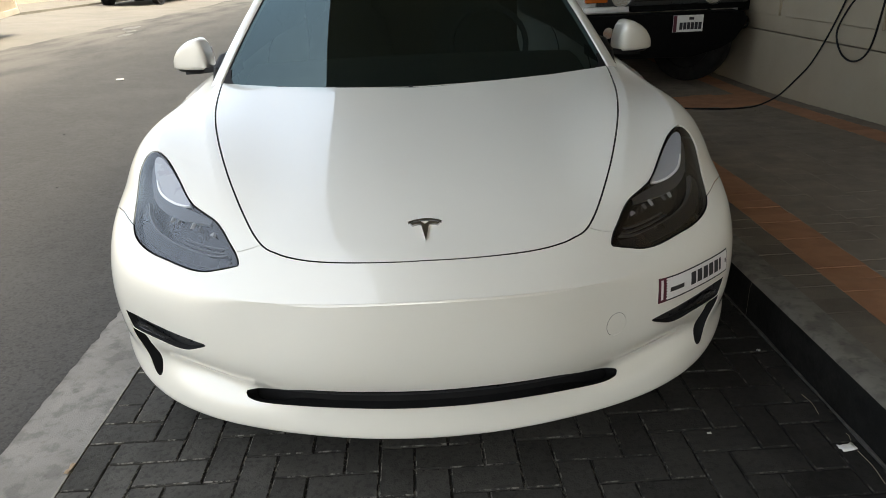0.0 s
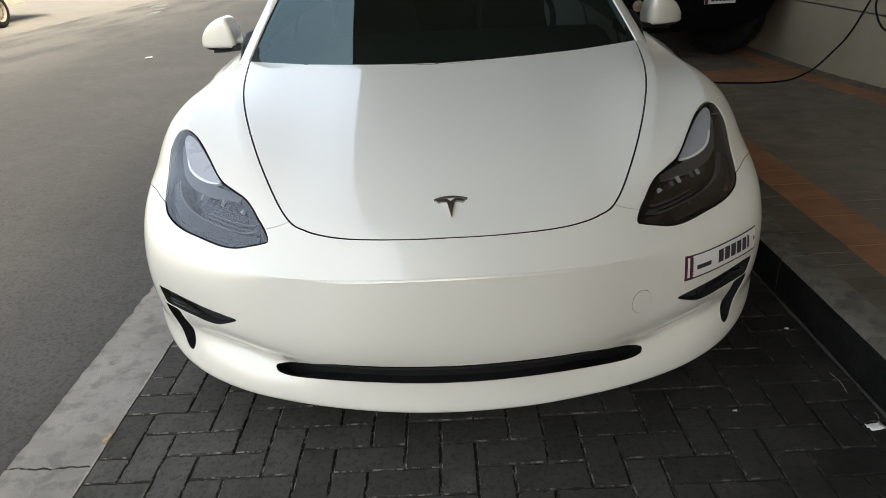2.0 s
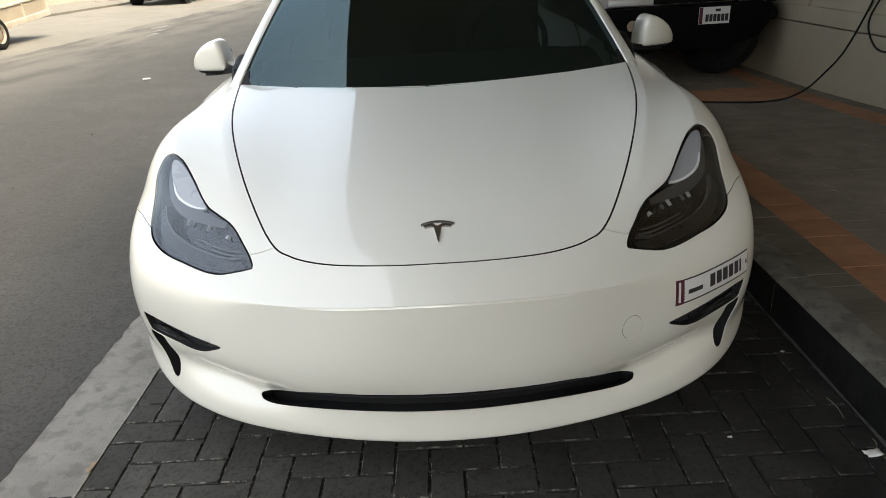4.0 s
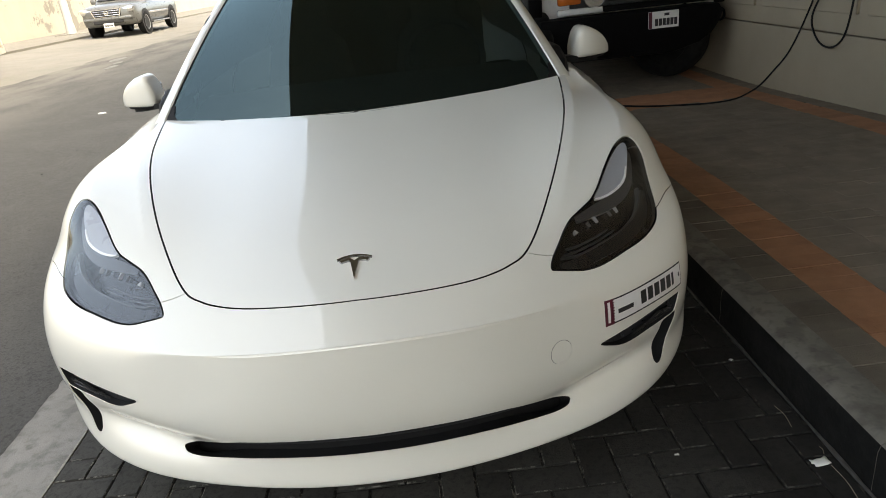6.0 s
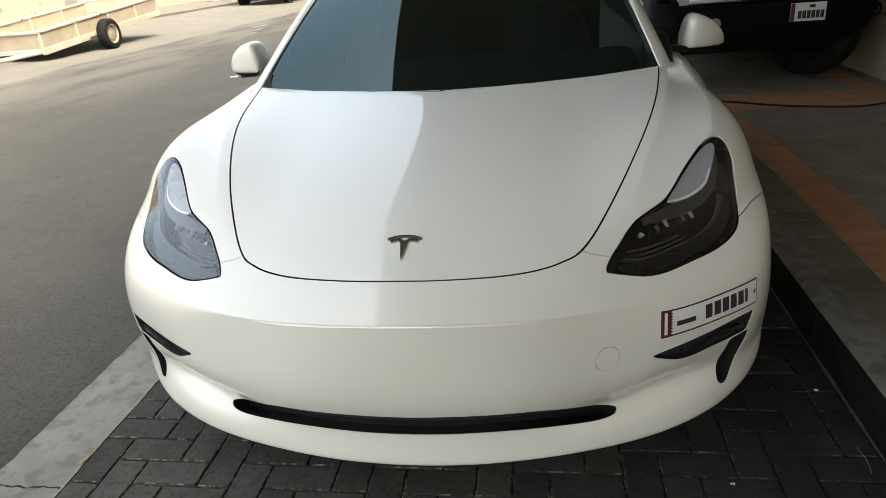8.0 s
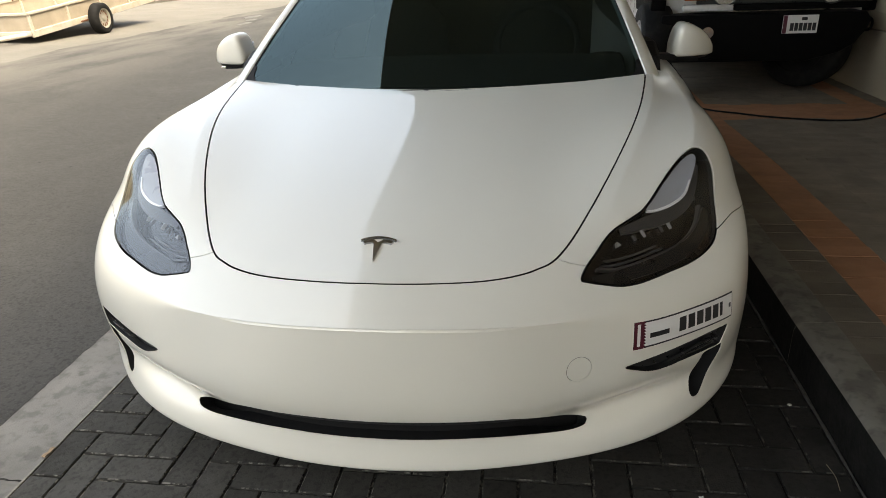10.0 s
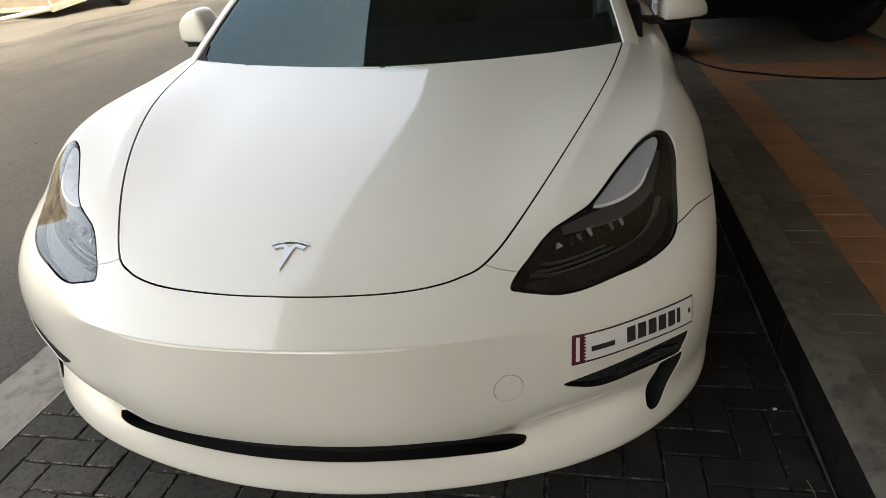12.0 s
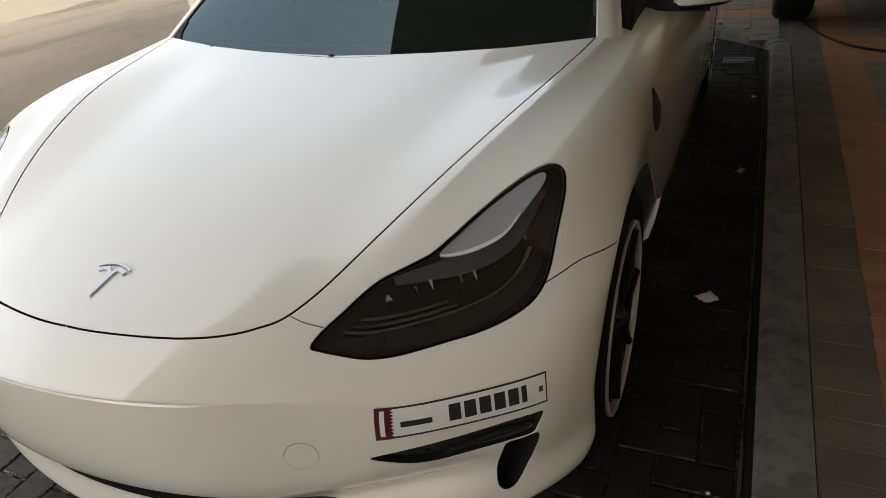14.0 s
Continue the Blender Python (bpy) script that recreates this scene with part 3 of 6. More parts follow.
section((0, 0.48, 0.776), (0.15, 0.485, 0.775), (0.298, 0.5, 0.777), (0.435, 0.528, 0.779), (0.56, 0.568, 0.8056), (0.664, 0.62, 0.8275), (0.766, 0.682, 0.842), (0.861, 0.762, 0.832), (0.9156, 0.848, 0.782), (0.924, 0.9, 0.7))
section((0, 0.72, 0.818), (0.155, 0.722, 0.818), (0.31, 0.733, 0.821), (0.458, 0.752, 0.822), (0.592, 0.78, 0.846), (0.694, 0.815, 0.8653), (0.784, 0.858, 0.868), (0.867, 0.918, 0.85), (0.913, 0.985, 0.79), (0.922, 1.03, 0.655))
section((0, 0.94, 0.852), (0.16, 0.944, 0.853), (0.325, 0.958, 0.8588), (0.485, 0.985, 0.8562), (0.625, 1.02, 0.8772), (0.722, 1.05, 0.8864), (0.8, 1.075, 0.88), (0.869, 1.105, 0.852), (0.918, 1.135, 0.78), (0.923, 1.155, 0.56))
section((0, 1.13, 0.881), (0.165, 1.135, 0.885), (0.34, 1.15, 0.889), (0.51, 1.18, 0.893), (0.655, 1.215, 0.8996), (0.74, 1.24, 0.9052), (0.803, 1.25, 0.893), (0.871, 1.26, 0.862), (0.921, 1.265, 0.79), (0.924, 1.27, 0.44))
section((0, 1.23, 0.898), (0.168, 1.236, 0.9021), (0.345, 1.26, 0.907), (0.52, 1.3, 0.912), (0.668, 1.345, 0.9168), (0.748, 1.375, 0.9201), (0.806, 1.385, 0.905), (0.874, 1.39, 0.87), (0.923, 1.39, 0.8), (0.925, 1.39, 0.4))


def fair(q):
    for axis in (0, 1):
        q = np.moveaxis(q, axis, 0)
        first = q[1:2] * [-1, 1, 1] if axis else 2 * q[:1] - q[1:2]
        e = np.concatenate([first, q, 2 * q[-1:] - q[-2:-1]])
        q = np.moveaxis(q - (e[2:] - 2 * q + e[:-2]) * 0.15, 0, axis)
    return q


def padded(p):
    p = np.concatenate([2 * p[:1] - p[1:2], p, 2 * p[-1:] - p[-2:-1]])
    return np.concatenate([p[:, 1:2] * [-1, 1, 1], p, 2 * p[:, -1:] - p[:, -2:-1]], 1)


NET = padded(fair(np.array(SECTIONS, float)))


# the wing's scoop between the crease beside the hood and the ridge over the lamp, as v and u
SCOOP_IN = np.polyfit([11.0, 11.6, 12.5, 13.5, 14.2, 15.0, 16.0, 17.0], [3.85, 4.16, 4.46, 4.75, 4.95, 5.15, 5.32, 5.42], 3)
SCOOP_OUT = np.polyfit([11.0, 12.2, 13.2, 14.1, 15.0, 16.0, 17.0], [5.75, 6.12, 6.34, 6.44, 6.46, 6.44, 6.42], 3)


def scoop(u, v):
    """How deep the wing is hollowed."""
    a, b = np.polyval(SCOOP_IN, v), np.polyval(SCOOP_OUT, v)
    f = np.clip((u - a) / (b - a), 0, 1)
    return np.interp(v, [11.0, 12.4, 15.0, 17.0], [0.0, 0.0085, 0.0085, 0.006]) * 4 * f * (1 - f)


def skin(u, v, depth=0.0):
    """Points and outward normals of the body at u (out from the centre) and v (lip to cowl), set in by depth."""
    u, v = np.asarray(u, float), np.asarray(v, float)
    i = np.clip(np.floor(v).astype(int), 0, NET.shape[0] - 4)
    j = np.clip(np.floor(u).astype(int), 0, NET.shape[1] - 4)
    b = lambda f: np.stack([(1 - f) ** 3, 3 * f ** 3 - 6 * f * f + 4, -3 * f ** 3 + 3 * f * f + 3 * f + 1, f ** 3], -1) / 6
    d = lambda f: np.stack([-(1 - f) ** 2, 3 * f * f - 4 * f, -3 * f * f + 2 * f + 1, f * f], -1) / 2
    g = NET[i[..., None, None] + np.arange(4)[:, None], j[..., None, None] + np.arange(4)]
    add = lambda p, q: np.einsum("...a,...b,...abc->...c", p, q, g)
    p, du, dv = add(b(v - i), b(u - j)), add(b(v - i), d(u - j)), add(d(v - i), b(u - j))
    n = np.cross(du, dv)
    n /= np.linalg.norm(n, axis=-1, keepdims=True)
    e = 0.01
    p = p - n * scoop(u, v)[..., None]
    du = du - n * ((scoop(u + e, v) - scoop(u - e, v)) / (2 * e))[..., None]
    dv = dv - n * ((scoop(u, v + e) - scoop(u, v - e)) / (2 * e))[..., None]
    n = np.cross(du, dv)
    n /= np.linalg.norm(n, axis=-1, keepdims=True)
    return p - n * np.asarray(depth)[..., None], n, du, dv


def beside(line, metres, closed=False):
    """A line on the skin moved sideways by so many metres."""
    line = np.asarray(line, float)
    p, n, du, dv = skin(line[:, 0], line[:, 1])
    if closed:
        t = np.roll(p, -1, 0) - np.roll(p, 1, 0)
    else:
        t = np.gradient(p, axis=0)
    s = np.cross(n, t)
    s /= np.linalg.norm(s, axis=1, keepdims=True) + 1e-12
    out = []
    for q, a, b, w in zip(line, du, dv, s):
        step = np.linalg.lstsq(np.stack([a, b], 1), w * metres, rcond=None)[0]
        out.append(q + step)
    return np.array(out)


def inside(q, loop):
    x, y = q[:, 0], q[:, 1]
    hit = np.zeros(len(q), bool)
    for (x0, y0), (x1, y1) in zip(loop, np.roll(loop, -1, 0)):
        if y0 != y1:
            hit ^= ((y0 > y) != (y1 > y)) & (x < (x1 - x0) * (y - y0) / (y1 - y0) + x0)
    return hit


# lines on the skin, as u and v
HOOD_SEAM = smooth_line([(0, 10.118), (0.8, 10.082), (1.6, 10.052), (2.1, 10.08), (2.42, 10.15), (2.77, 10.33), (3.25, 11.06), (3.88, 12.14), (4.34, 13.3), (4.65, 14.4), (4.80, 15.3), (4.92, 16.2)], 10)
NOSE_SEAM = smooth_line([(2.79, 10.34), (3.0, 10.07), (3.27, 9.81)], 6)
WING_SEAM = smooth_line([(5.92, 9.02), (6.27, 9.1), (6.76, 9.17), (7.5, 9.05), (8.3, 8.98), (9.0, 8.98)], 8)
LAMP = smooth_loop([(3.15, 9.50), (3.27, 9.75), (3.50, 10.03), (3.75, 10.37), (3.98, 10.58), (4.25, 10.66), (4.50, 10.72), (4.68, 10.79), (4.93, 11.03), (5.27, 11.46), (5.62, 11.87), (5.87, 12.10), (6.12, 12.20), (6.33, 12.13), (6.48, 11.90), (6.56, 11.5), (6.56, 11.0), (6.45, 10.4), (6.3, 9.85), (6.12, 9.3), (5.93, 8.92), (5.72, 8.70), (5.4, 8.56), (5.08, 8.51), (4.75, 8.52), (4.4, 8.52), (4.08, 8.57), (3.78, 8.75), (3.47, 9.11), (3.25, 9.36)], 4)
GUIDE = smooth_loop([(4.78, 10.74), (5.0, 11.03), (5.35, 11.48), (5.68, 11.84), (5.98, 12.05), (6.17, 12.0), (6.21, 11.74), (6.05, 11.30), (5.79, 10.80), (5.5, 10.60), (5.2, 10.54), (4.94, 10.60)], 5)
GRILLE = np.concatenate([smooth_line([(0, 5.0), (1.1, 5.02), (1.9, 4.96), (2.3, 4.72), (2.75, 4.29), (3.03, 3.92), (3.21, 3.65)], 8), smooth_line([(3.22, 3.52), (3.14, 3.34), (2.9, 3.29), (2.55, 3.36), (2.1, 3.48), (1.2, 3.66), (0, 3.72)], 8)])
WEDGE = smooth_loop([(3.85, 5.84), (4.16, 5.89), (4.55, 5.90), (4.94, 5.91), (5.5, 5.93), (5.8, 5.90), (6.0, 5.84), (5.93, 5.45), (5.86, 5.22), (5.6, 5.25), (5.36, 5.27), (5.0, 5.30), (4.7, 5.31), (4.4, 5.40), (4.1, 5.62)], 4)
SLIT = smooth_loop([(5.47, 5.20), (5.7, 5.20), (5.93, 5.185), (5.995, 4.95), (5.99, 4.5), (5.95, 3.7), (5.83, 3.0), (5.66, 2.54), (5.48, 2.54), (5.36, 2.85), (5.34, 3.4), (5.36, 3.9), (5.39, 4.4), (5.42, 4.9)], 4)
_, _, tow_u, tow_v = skin(3.04, 6.07)
TOW = np.array([(3.04 + 0.031 * math.cos(w) / np.linalg.norm(tow_u), 6.07 + 0.031 * math.sin(w) / np.linalg.norm(tow_v)) for w in np.linspace(0, 2 * math.pi, 41)[:-1]])
COWL = np.array([(0, 16.12), (1, 16.12), (2, 16.13), (3, 16.15), (4, 16.18), (4.92, 16.2)])

gaps = []
for line, half in ((HOOD_SEAM, 0.0024), (NOSE_SEAM, 0.0010), (WING_SEAM, 0.0013)):
    gaps.append(np.concatenate([beside(line, half), beside(line, -half)[::-1]]))
    gaps[-1][:, 0] = np.clip(gaps[-1][:, 0], 0.0, 9.0)
for loop, half in ((TOW, 0.0005), (LAMP, 0.0026)):
    gaps.append((beside(loop, half, True), beside(loop, -half, True)))
LAMP_IN = min((beside(LAMP, 0.0026, True), beside(LAMP, -0.0026, True)), key=lambda a: np.ptp(a[:, 0]))


def body_cut():
    """Cut the skin's plan along all the lines."""
    pts, lines = [], []

    def add(line, closed):
        k = len(pts)
        pts.extend(map(tuple, line))
        lines.extend((k + i, k + i + 1) for i in range(len(line) - 1))
        if closed:
            lines.append((k + len(line) - 1, k))

    for g in gaps:
        for q in (g if isinstance(g, tuple) else (g,)):
            add(q, True)
    for q in (GRILLE, WEDGE, SLIT):
        add(q, True)
    add(COWL, False)
    rows = np.linspace(11.3, 16.9, 60)
    add(np.stack([np.polyval(SCOOP_IN, rows), rows], 1), False)
    rows = np.linspace(12.4, 16.9, 50)
    add(np.stack([np.polyval(SCOOP_OUT, rows), rows], 1), False)
    add([(4.92, 16.2), (5.0, 17.0)], False)
    marks = np.array(pts)
    grid = np.stack(np.meshgrid(np.linspace(0, 9, 97), np.linspace(0, 17, 171)), -1).reshape(-1, 2)
    near = np.full(len(grid), 9.0)
    for i in range(0, len(marks), 200):
        near = np.minimum(near, np.linalg.norm(grid[:, None] - marks[None, i:i + 200], axis=2).min(1))
    edge = (grid[:, 0] < 1e-6) | (grid[:, 0] > 9 - 1e-6) | (grid[:, 1] < 1e-6) | (grid[:, 1] > 17 - 1e-6)
    pts.extend(map(tuple, grid[(near > 0.035) | (edge & (near > 1e-3))]))
    from mathutils.geometry import delaunay_2d_cdt
    vs, _, fs, *_ = delaunay_2d_cdt([Vector((float(a), float(b))) for a, b in pts], lines, [], 0, 1e-5)
    return np.array([tuple(v) for v in vs]), np.array([tuple(f) for f in fs])


PLAN, CUT = body_cut()
MID = PLAN[CUT].mean(1)
in_gap = np.zeros(len(MID), bool)
for g in gaps:
    in_gap |= (inside(MID, g[0]) ^ inside(MID, g[1])) if isinstance(g, tuple) else inside(MID, g)
in_lamp = inside(MID, LAMP_IN)
in_hole = inside(MID, GRILLE) | inside(MID, WEDGE) | inside(MID, SLIT)
in_hood = inside(MID, np.concatenate([HOOD_SEAM, [(4.92, 16.2)], COWL[::-1]]))
past_cowl = (MID[:, 1] > np.interp(MID[:, 0], COWL[:, 0], COWL[:, 1])) & (MID[:, 0] < 4.92 + 0.125 * (MID[:, 1] - 16.2))
parting = [(0, 10.10), *HOOD_SEAM[5:50:5], (2.78, 10.34), (3.27, 9.80), (5.9, 9.02), *WING_SEAM[::6], (9.1, 8.98)]
low = MID[:, 1] < np.interp(MID[:, 0], [p[0] for p in parting], [p[1] for p in parting])
in_tow = inside(MID, min(gaps[3], key=lambda a: np.ptp(a[:, 0])))
used = in_gap | in_lamp | in_hole | past_cowl


def skin_part(name, chosen, material, parent, label="", depth=0.0, sides=(1, -1), flange=0.0, joined=True, other=None, mirrored=None):
    """The chosen pieces of the skin as a mesh for both sides, with the edges turned in."""
    tri = CUT[chosen]
    ids, back = np.unique(tri, return_inverse=True)
    tri = back.reshape(-1, 3)
    uv = PLAN[ids]
    p, n, _, _ = skin(uv[:, 0], uv[:, 1], depth if np.isscalar(depth) else depth(uv))
    a, b, c = (p[tri[:, k]] for k in range(3))
    flip = (np.cross(b - a, c - a) * n[tri[:, 0]]).sum(1) < 0
    tri[flip] = tri[flip][:, ::-1]
    verts, normals, faces = [p], [n], [tuple(t) for t in tri]
    if flange:
        seen = {}
        for t in tri:
            for x, y in ((t[0], t[1]), (t[1], t[2]), (t[2], t[0])):
                key = (min(x, y), max(x, y))
                seen[key] = None if key in seen else (x, y)
        k = len(p)
        for e in seen.values():
            if e and not (uv[e[0], 0] < 1e-6 and uv[e[1], 0] < 1e-6):
                x, y = e
                out = np.cross(p[y] - p[x], n[x])
                out /= np.linalg.norm(out) + 1e-12
                verts.append(np.array([p[x], p[y], p[y] - n[y] * flange, p[x] - n[x] * flange]))
                normals.append(np.array([out] * 4))
                faces.append((k + 1, k, k + 3, k + 2))
                k += 4
    verts, normals = np.concatenate(verts), np.concatenate(normals)
    k = len(verts)
    flipped = [f[::-1] for f in faces]
    m = np.array([-1, 1, 1])
    if other is not None:
        return verts * m, flipped, normals * m
    if joined and len(sides) == 2:
        return raw(name, np.concatenate([verts, verts * m]), faces + [tuple(i + k for i in f) for f in flipped], material, parent, label, np.concatenate([normals, normals * m]))
    if joined and sides == (1,) and mirrored is not None:
        v2, f2, n2 = mirrored
        return raw(name, np.concatenate([verts, v2]), faces + [tuple(i + k for i in f) for f in f2], material, parent, label, np.concatenate([normals, n2]))
    return [raw(name, verts if s > 0 else verts * m, faces if s > 0 else flipped, material, parent if not isinstance(parent, dict) else parent[s], label, normals if s > 0 else normals * m) for s in sides]


car = thing("electric_car", "pearl white electric saloon car parked against the kerb", "car", (0, 2.3, 0))
skin_part("hood", in_hood & ~used, M_PAINT, car, flange=0.0015)
tow_gap = inside(MID, gaps[3][0]) ^ inside(MID, gaps[3][1])
bumper_faces = low & ~in_hood & ~used & ~in_tow
far_half = skin_part("", bumper_faces | tow_gap | in_tow, M_PAINT, car, flange=0.002, other=True)
skin_part("front_bumper", bumper_faces, M_PAINT, car, flange=0.002, sides=(1,), mirrored=far_half)
skin_part("front_wing", ~low & ~in_hood & ~used, M_PAINT, car, flange=0.005, joined=False)
skin_part("tow_eye_cover", in_tow & ~used, M_PAINT, car, sides=(1,))
far_half = skin_part("", in_gap & ~tow_gap, M_GAP, car, depth=0.022, other=True)
skin_part("panel_gap", in_gap, M_GAP, car, "black shadow gap between body panels", depth=0.022, sides=(1,), mirrored=far_half)


def lamp_depth(uv):
    p, *_ = skin(uv[:, 0], uv[:, 1])
    rim, *_ = skin(LAMP_IN[:, 0], LAMP_IN[:, 1])
    d = np.linalg.norm(p[:, None] - rim[None], axis=2).min(1)
    f = np.clip(d / 0.055, 0, 1)
    return 0.014 + 0.030 * f * f * (3 - 2 * f)


lamps = {}
for s in (1, -1):
    lamps[s] = placed(new("headlight"), car, "swept headlight with milky light guide in a dark housing")
skin_part("housing", in_lamp, M_LAMP, lamps, depth=lamp_depth, joined=False)
for lens in skin_part("lens", in_lamp, M_LENS, lamps, "clear lamp lens", depth=0.001, joined=False):
    lens.visible_shadow = False


def skin_patch(name, loop, material, parents, label="", depth=0.01, thick=0.006, sides=(1, -1)):
    """A thin plate over a loop on the skin, with its own edge."""
    loop = np.asarray(loop)
    p, n, _, _ = skin(loop[:, 0], loop[:, 1], depth)
    from mathutils.geometry import tessellate_polygon
    tris = tessellate_polygon([[Vector((float(a), float(b), 0)) for a, b in loop]])
    k = len(loop)
    made = []
    for s in sides:
        m = np.array([s, 1, 1])
        verts = np.concatenate([p * m, (p - n * thick) * m])
        bm = bmesh.new()
        vs = [bm.verts.new(v) for v in verts]
        for t in tris:
            bm.faces.new([vs[i] for i in t])
        for i in range(k):
            bm.faces.new((vs[i], vs[(i + 1) % k], vs[k + (i + 1) % k], vs[k + i]))
        made.append(part(name, bm, material, parents[s] if isinstance(parents, dict) else parents, label, smooth=True))
    return made


def ribbon(line, width, s, depth, height=0.004, bm=None):
    """A bar along a line on the skin."""
    line = np.asarray(line)
    loops = []
    p, n, _, _ = skin(line[:, 0], line[:, 1], depth)
    t = np.gradient(p, axis=0)
    side = np.cross(n, t)
    side /= np.linalg.norm(side, axis=1, keepdims=True)
    m = np.array([s, 1, 1])
    for k in range(len(line)):
        w = side[k] * (width(k / (len(line) - 1)) if callable(width) else width) / 2
        loops.append([(p[k] - w) * m, (p[k] + w) * m, (p[k] + w - n[k] * height) * m, (p[k] - w - n[k] * height) * m])
    return rings(bm or bmesh.new(), loops)


skin_patch("light_guide", GUIDE, M_GUIDE, lamps, "milky daytime light guide", depth=0.007, thick=0.006)
GUIDE_EDGE = smooth_line([(4.78, 10.68), (4.94, 10.57), (5.2, 10.51), (5.5, 10.57), (5.72, 10.74), (5.9, 11.08)], 8)
BEZEL_LINE = smooth_line([(4.15, 10.46), (4.6, 10.34), (5.0, 10.24), (5.4, 10.27), (5.75, 10.5), (6.02, 11.0), (6.22, 11.6)], 8)
SHELF = smooth_line([(3.42, 9.42), (3.8, 9.12), (4.3, 8.97), (4.9, 8.93), (5.45, 9.05), (5.85, 9.4), (6.1, 9.85)], 8)
SHELF_EDGE = smooth_line([(3.5, 9.62), (3.85, 9.34), (4.3, 9.2), (4.9, 9.17), (5.4, 9.3), (5.75, 9.62), (5.98, 10.05)], 8)
RIBS = [smooth_line([(3.66, 9.82), (4.0, 9.62), (4.4, 9.5), (4.8, 9.47)], 6), smooth_line([(3.58, 9.7), (3.95, 9.48), (4.4, 9.35), (4.9, 9.32)], 6), smooth_line([(3.36, 9.2), (3.8, 8.96), (4.3, 8.84), (5.0, 8.8), (5.4, 8.9)], 6)]
for s in (1, -1):
    part("guide_rim", ribbon(GUIDE_EDGE, lambda f: 0.003 + 0.004 * math.sin(math.pi * f), s, 0.0035, 0.01), M_RIMLIGHT, lamps[s], "bright lower rim of the light guide", smooth=True)
    part("bezel", ribbon(BEZEL_LINE, lambda f: 0.016 + 0.022 * math.sin(math.pi * f), s, 0.014, 0.02), M_BEZEL, lamps[s], smooth=True)
    part("lower_shelf", ribbon(SHELF, lambda f: 0.012 + 0.024 * math.sin(math.pi * f) ** 0.6, s, 0.016, 0.02), M_SHELFGREY, lamps[s], "grey shelf inside the lamp", smooth=True)
    part("shelf_edge", ribbon(SHELF_EDGE, 0.004, s, 0.012, 0.014), M_BEZEL, lamps[s], "satin shelf edge", smooth=True)
    for rib in RIBS[:2]:
        part("reflector_rib", ribbon(rib, 0.004, s, 0.026, 0.01), M_BEZEL, lamps[s], smooth=True)
    for u, v, w, h in ((4.05, 10.06, -0.018, 0.014), (4.42, 10.0, 0.007, 0.018), (4.62, 10.0, 0.008, 0.024), (5.0, 9.88, 0.006, 0.020), (5.18, 9.92, 0.008, 0.032), (5.95, 10.35, 0.012, 0.012)):
        w, h = w * 0.75, h * 0.8
        p, n, du, dv = skin(u, v, 0.021)
        x = du / np.linalg.norm(du)
        y = np.cross(n, x)
        m = Matrix(((x[0], y[0], n[0], p[0]), (x[1], y[1], n[1], p[1]), (x[2], y[2], n[2], p[2]), (0, 0, 0, 1)))
        if s < 0:
            m = Matrix.Diagonal((-1, 1, 1, 1)) @ m
        bm = bmesh.new()
        rings(bm, [[m @ Vector(q) for q in (((-w * 0.08, -h / 2, z), (w * 0.08, -h / 2, z), (w / 2, h / 2, z), (-w / 2, h / 2, z)) if w > 0 else ((w / 2, -h / 2, z), (-w / 2, -h / 2, z), (-w * 0.08, h / 2, z), (w * 0.08, h / 2, z)))] for z in (0.004, -0.006)])
        part("reflector", bm, M_FACET if w < 0 or h > 0.0176 else M_DIMFACET, lamps[s], "small reflector facet")

# lower grille and side vents
def hole_wall(name, loop, s, parent, deep=0.055, closed=True):
    """The dark inner wall of an opening in the bumper."""
    m = np.array([s, 1, 1])
    loops = [skin(loop[:, 0], loop[:, 1], d)[0] * m for d in (0.0018, deep)]
    return part(name, rings(bmesh.new(), loops, close=closed, caps=False), M_MATT, parent, smooth=True)


for s in (1, -1):
    hole_wall("lens_seal", LAMP_IN, s, lamps[s], 0.03)
grille = placed(new("lower_grille"), car, "black slot grille under the bumper")
bm = bmesh.new()
us = np.linspace(-3.3, 3.3, 45)
loops = []
for u in us:
    f = min(abs(u) / 3.3, 1)
    q, n, _, _ = skin(abs(u), 4.5 - 0.9 * f ** 2, 0.05)
    x = q[0] * (1 if u > 0 else -1)
    loops.append([(x, q[1] + 0.0, q[2] - 0.06), (x, q[1], q[2] + 0.07), (x, q[1] + 0.02, q[2] + 0.07), (x, q[1] + 0.02, q[2] - 0.06)])
part("grille_back", rings(bm, loops), M_MATT, grille, smooth=True)
for s in (1, -1):
    hole_wall("grille_wall", GRILLE, s, grille, 0.05, False)
for v0, drop in ((4.62, 0.25), (4.3, 0.4)):
    bm = bmesh.new()
    loops = []
    for u in np.linspace(-2.7, 2.7, 41):
        q, n, _, _ = skin(abs(u), v0 - drop * (u / 2.7) ** 2, 0.02)
        x = q[0] * (1 if u > 0 else -1)
        loops.append([(x, q[1], q[2] - 0.003), (x, q[1], q[2] + 0.003), (x, q[1] + 0.03, q[2] + 0.004), (x, q[1] + 0.03, q[2] - 0.004)])
    part("grille_bar", rings(bm, loops), M_TRIM, grille, smooth=True)
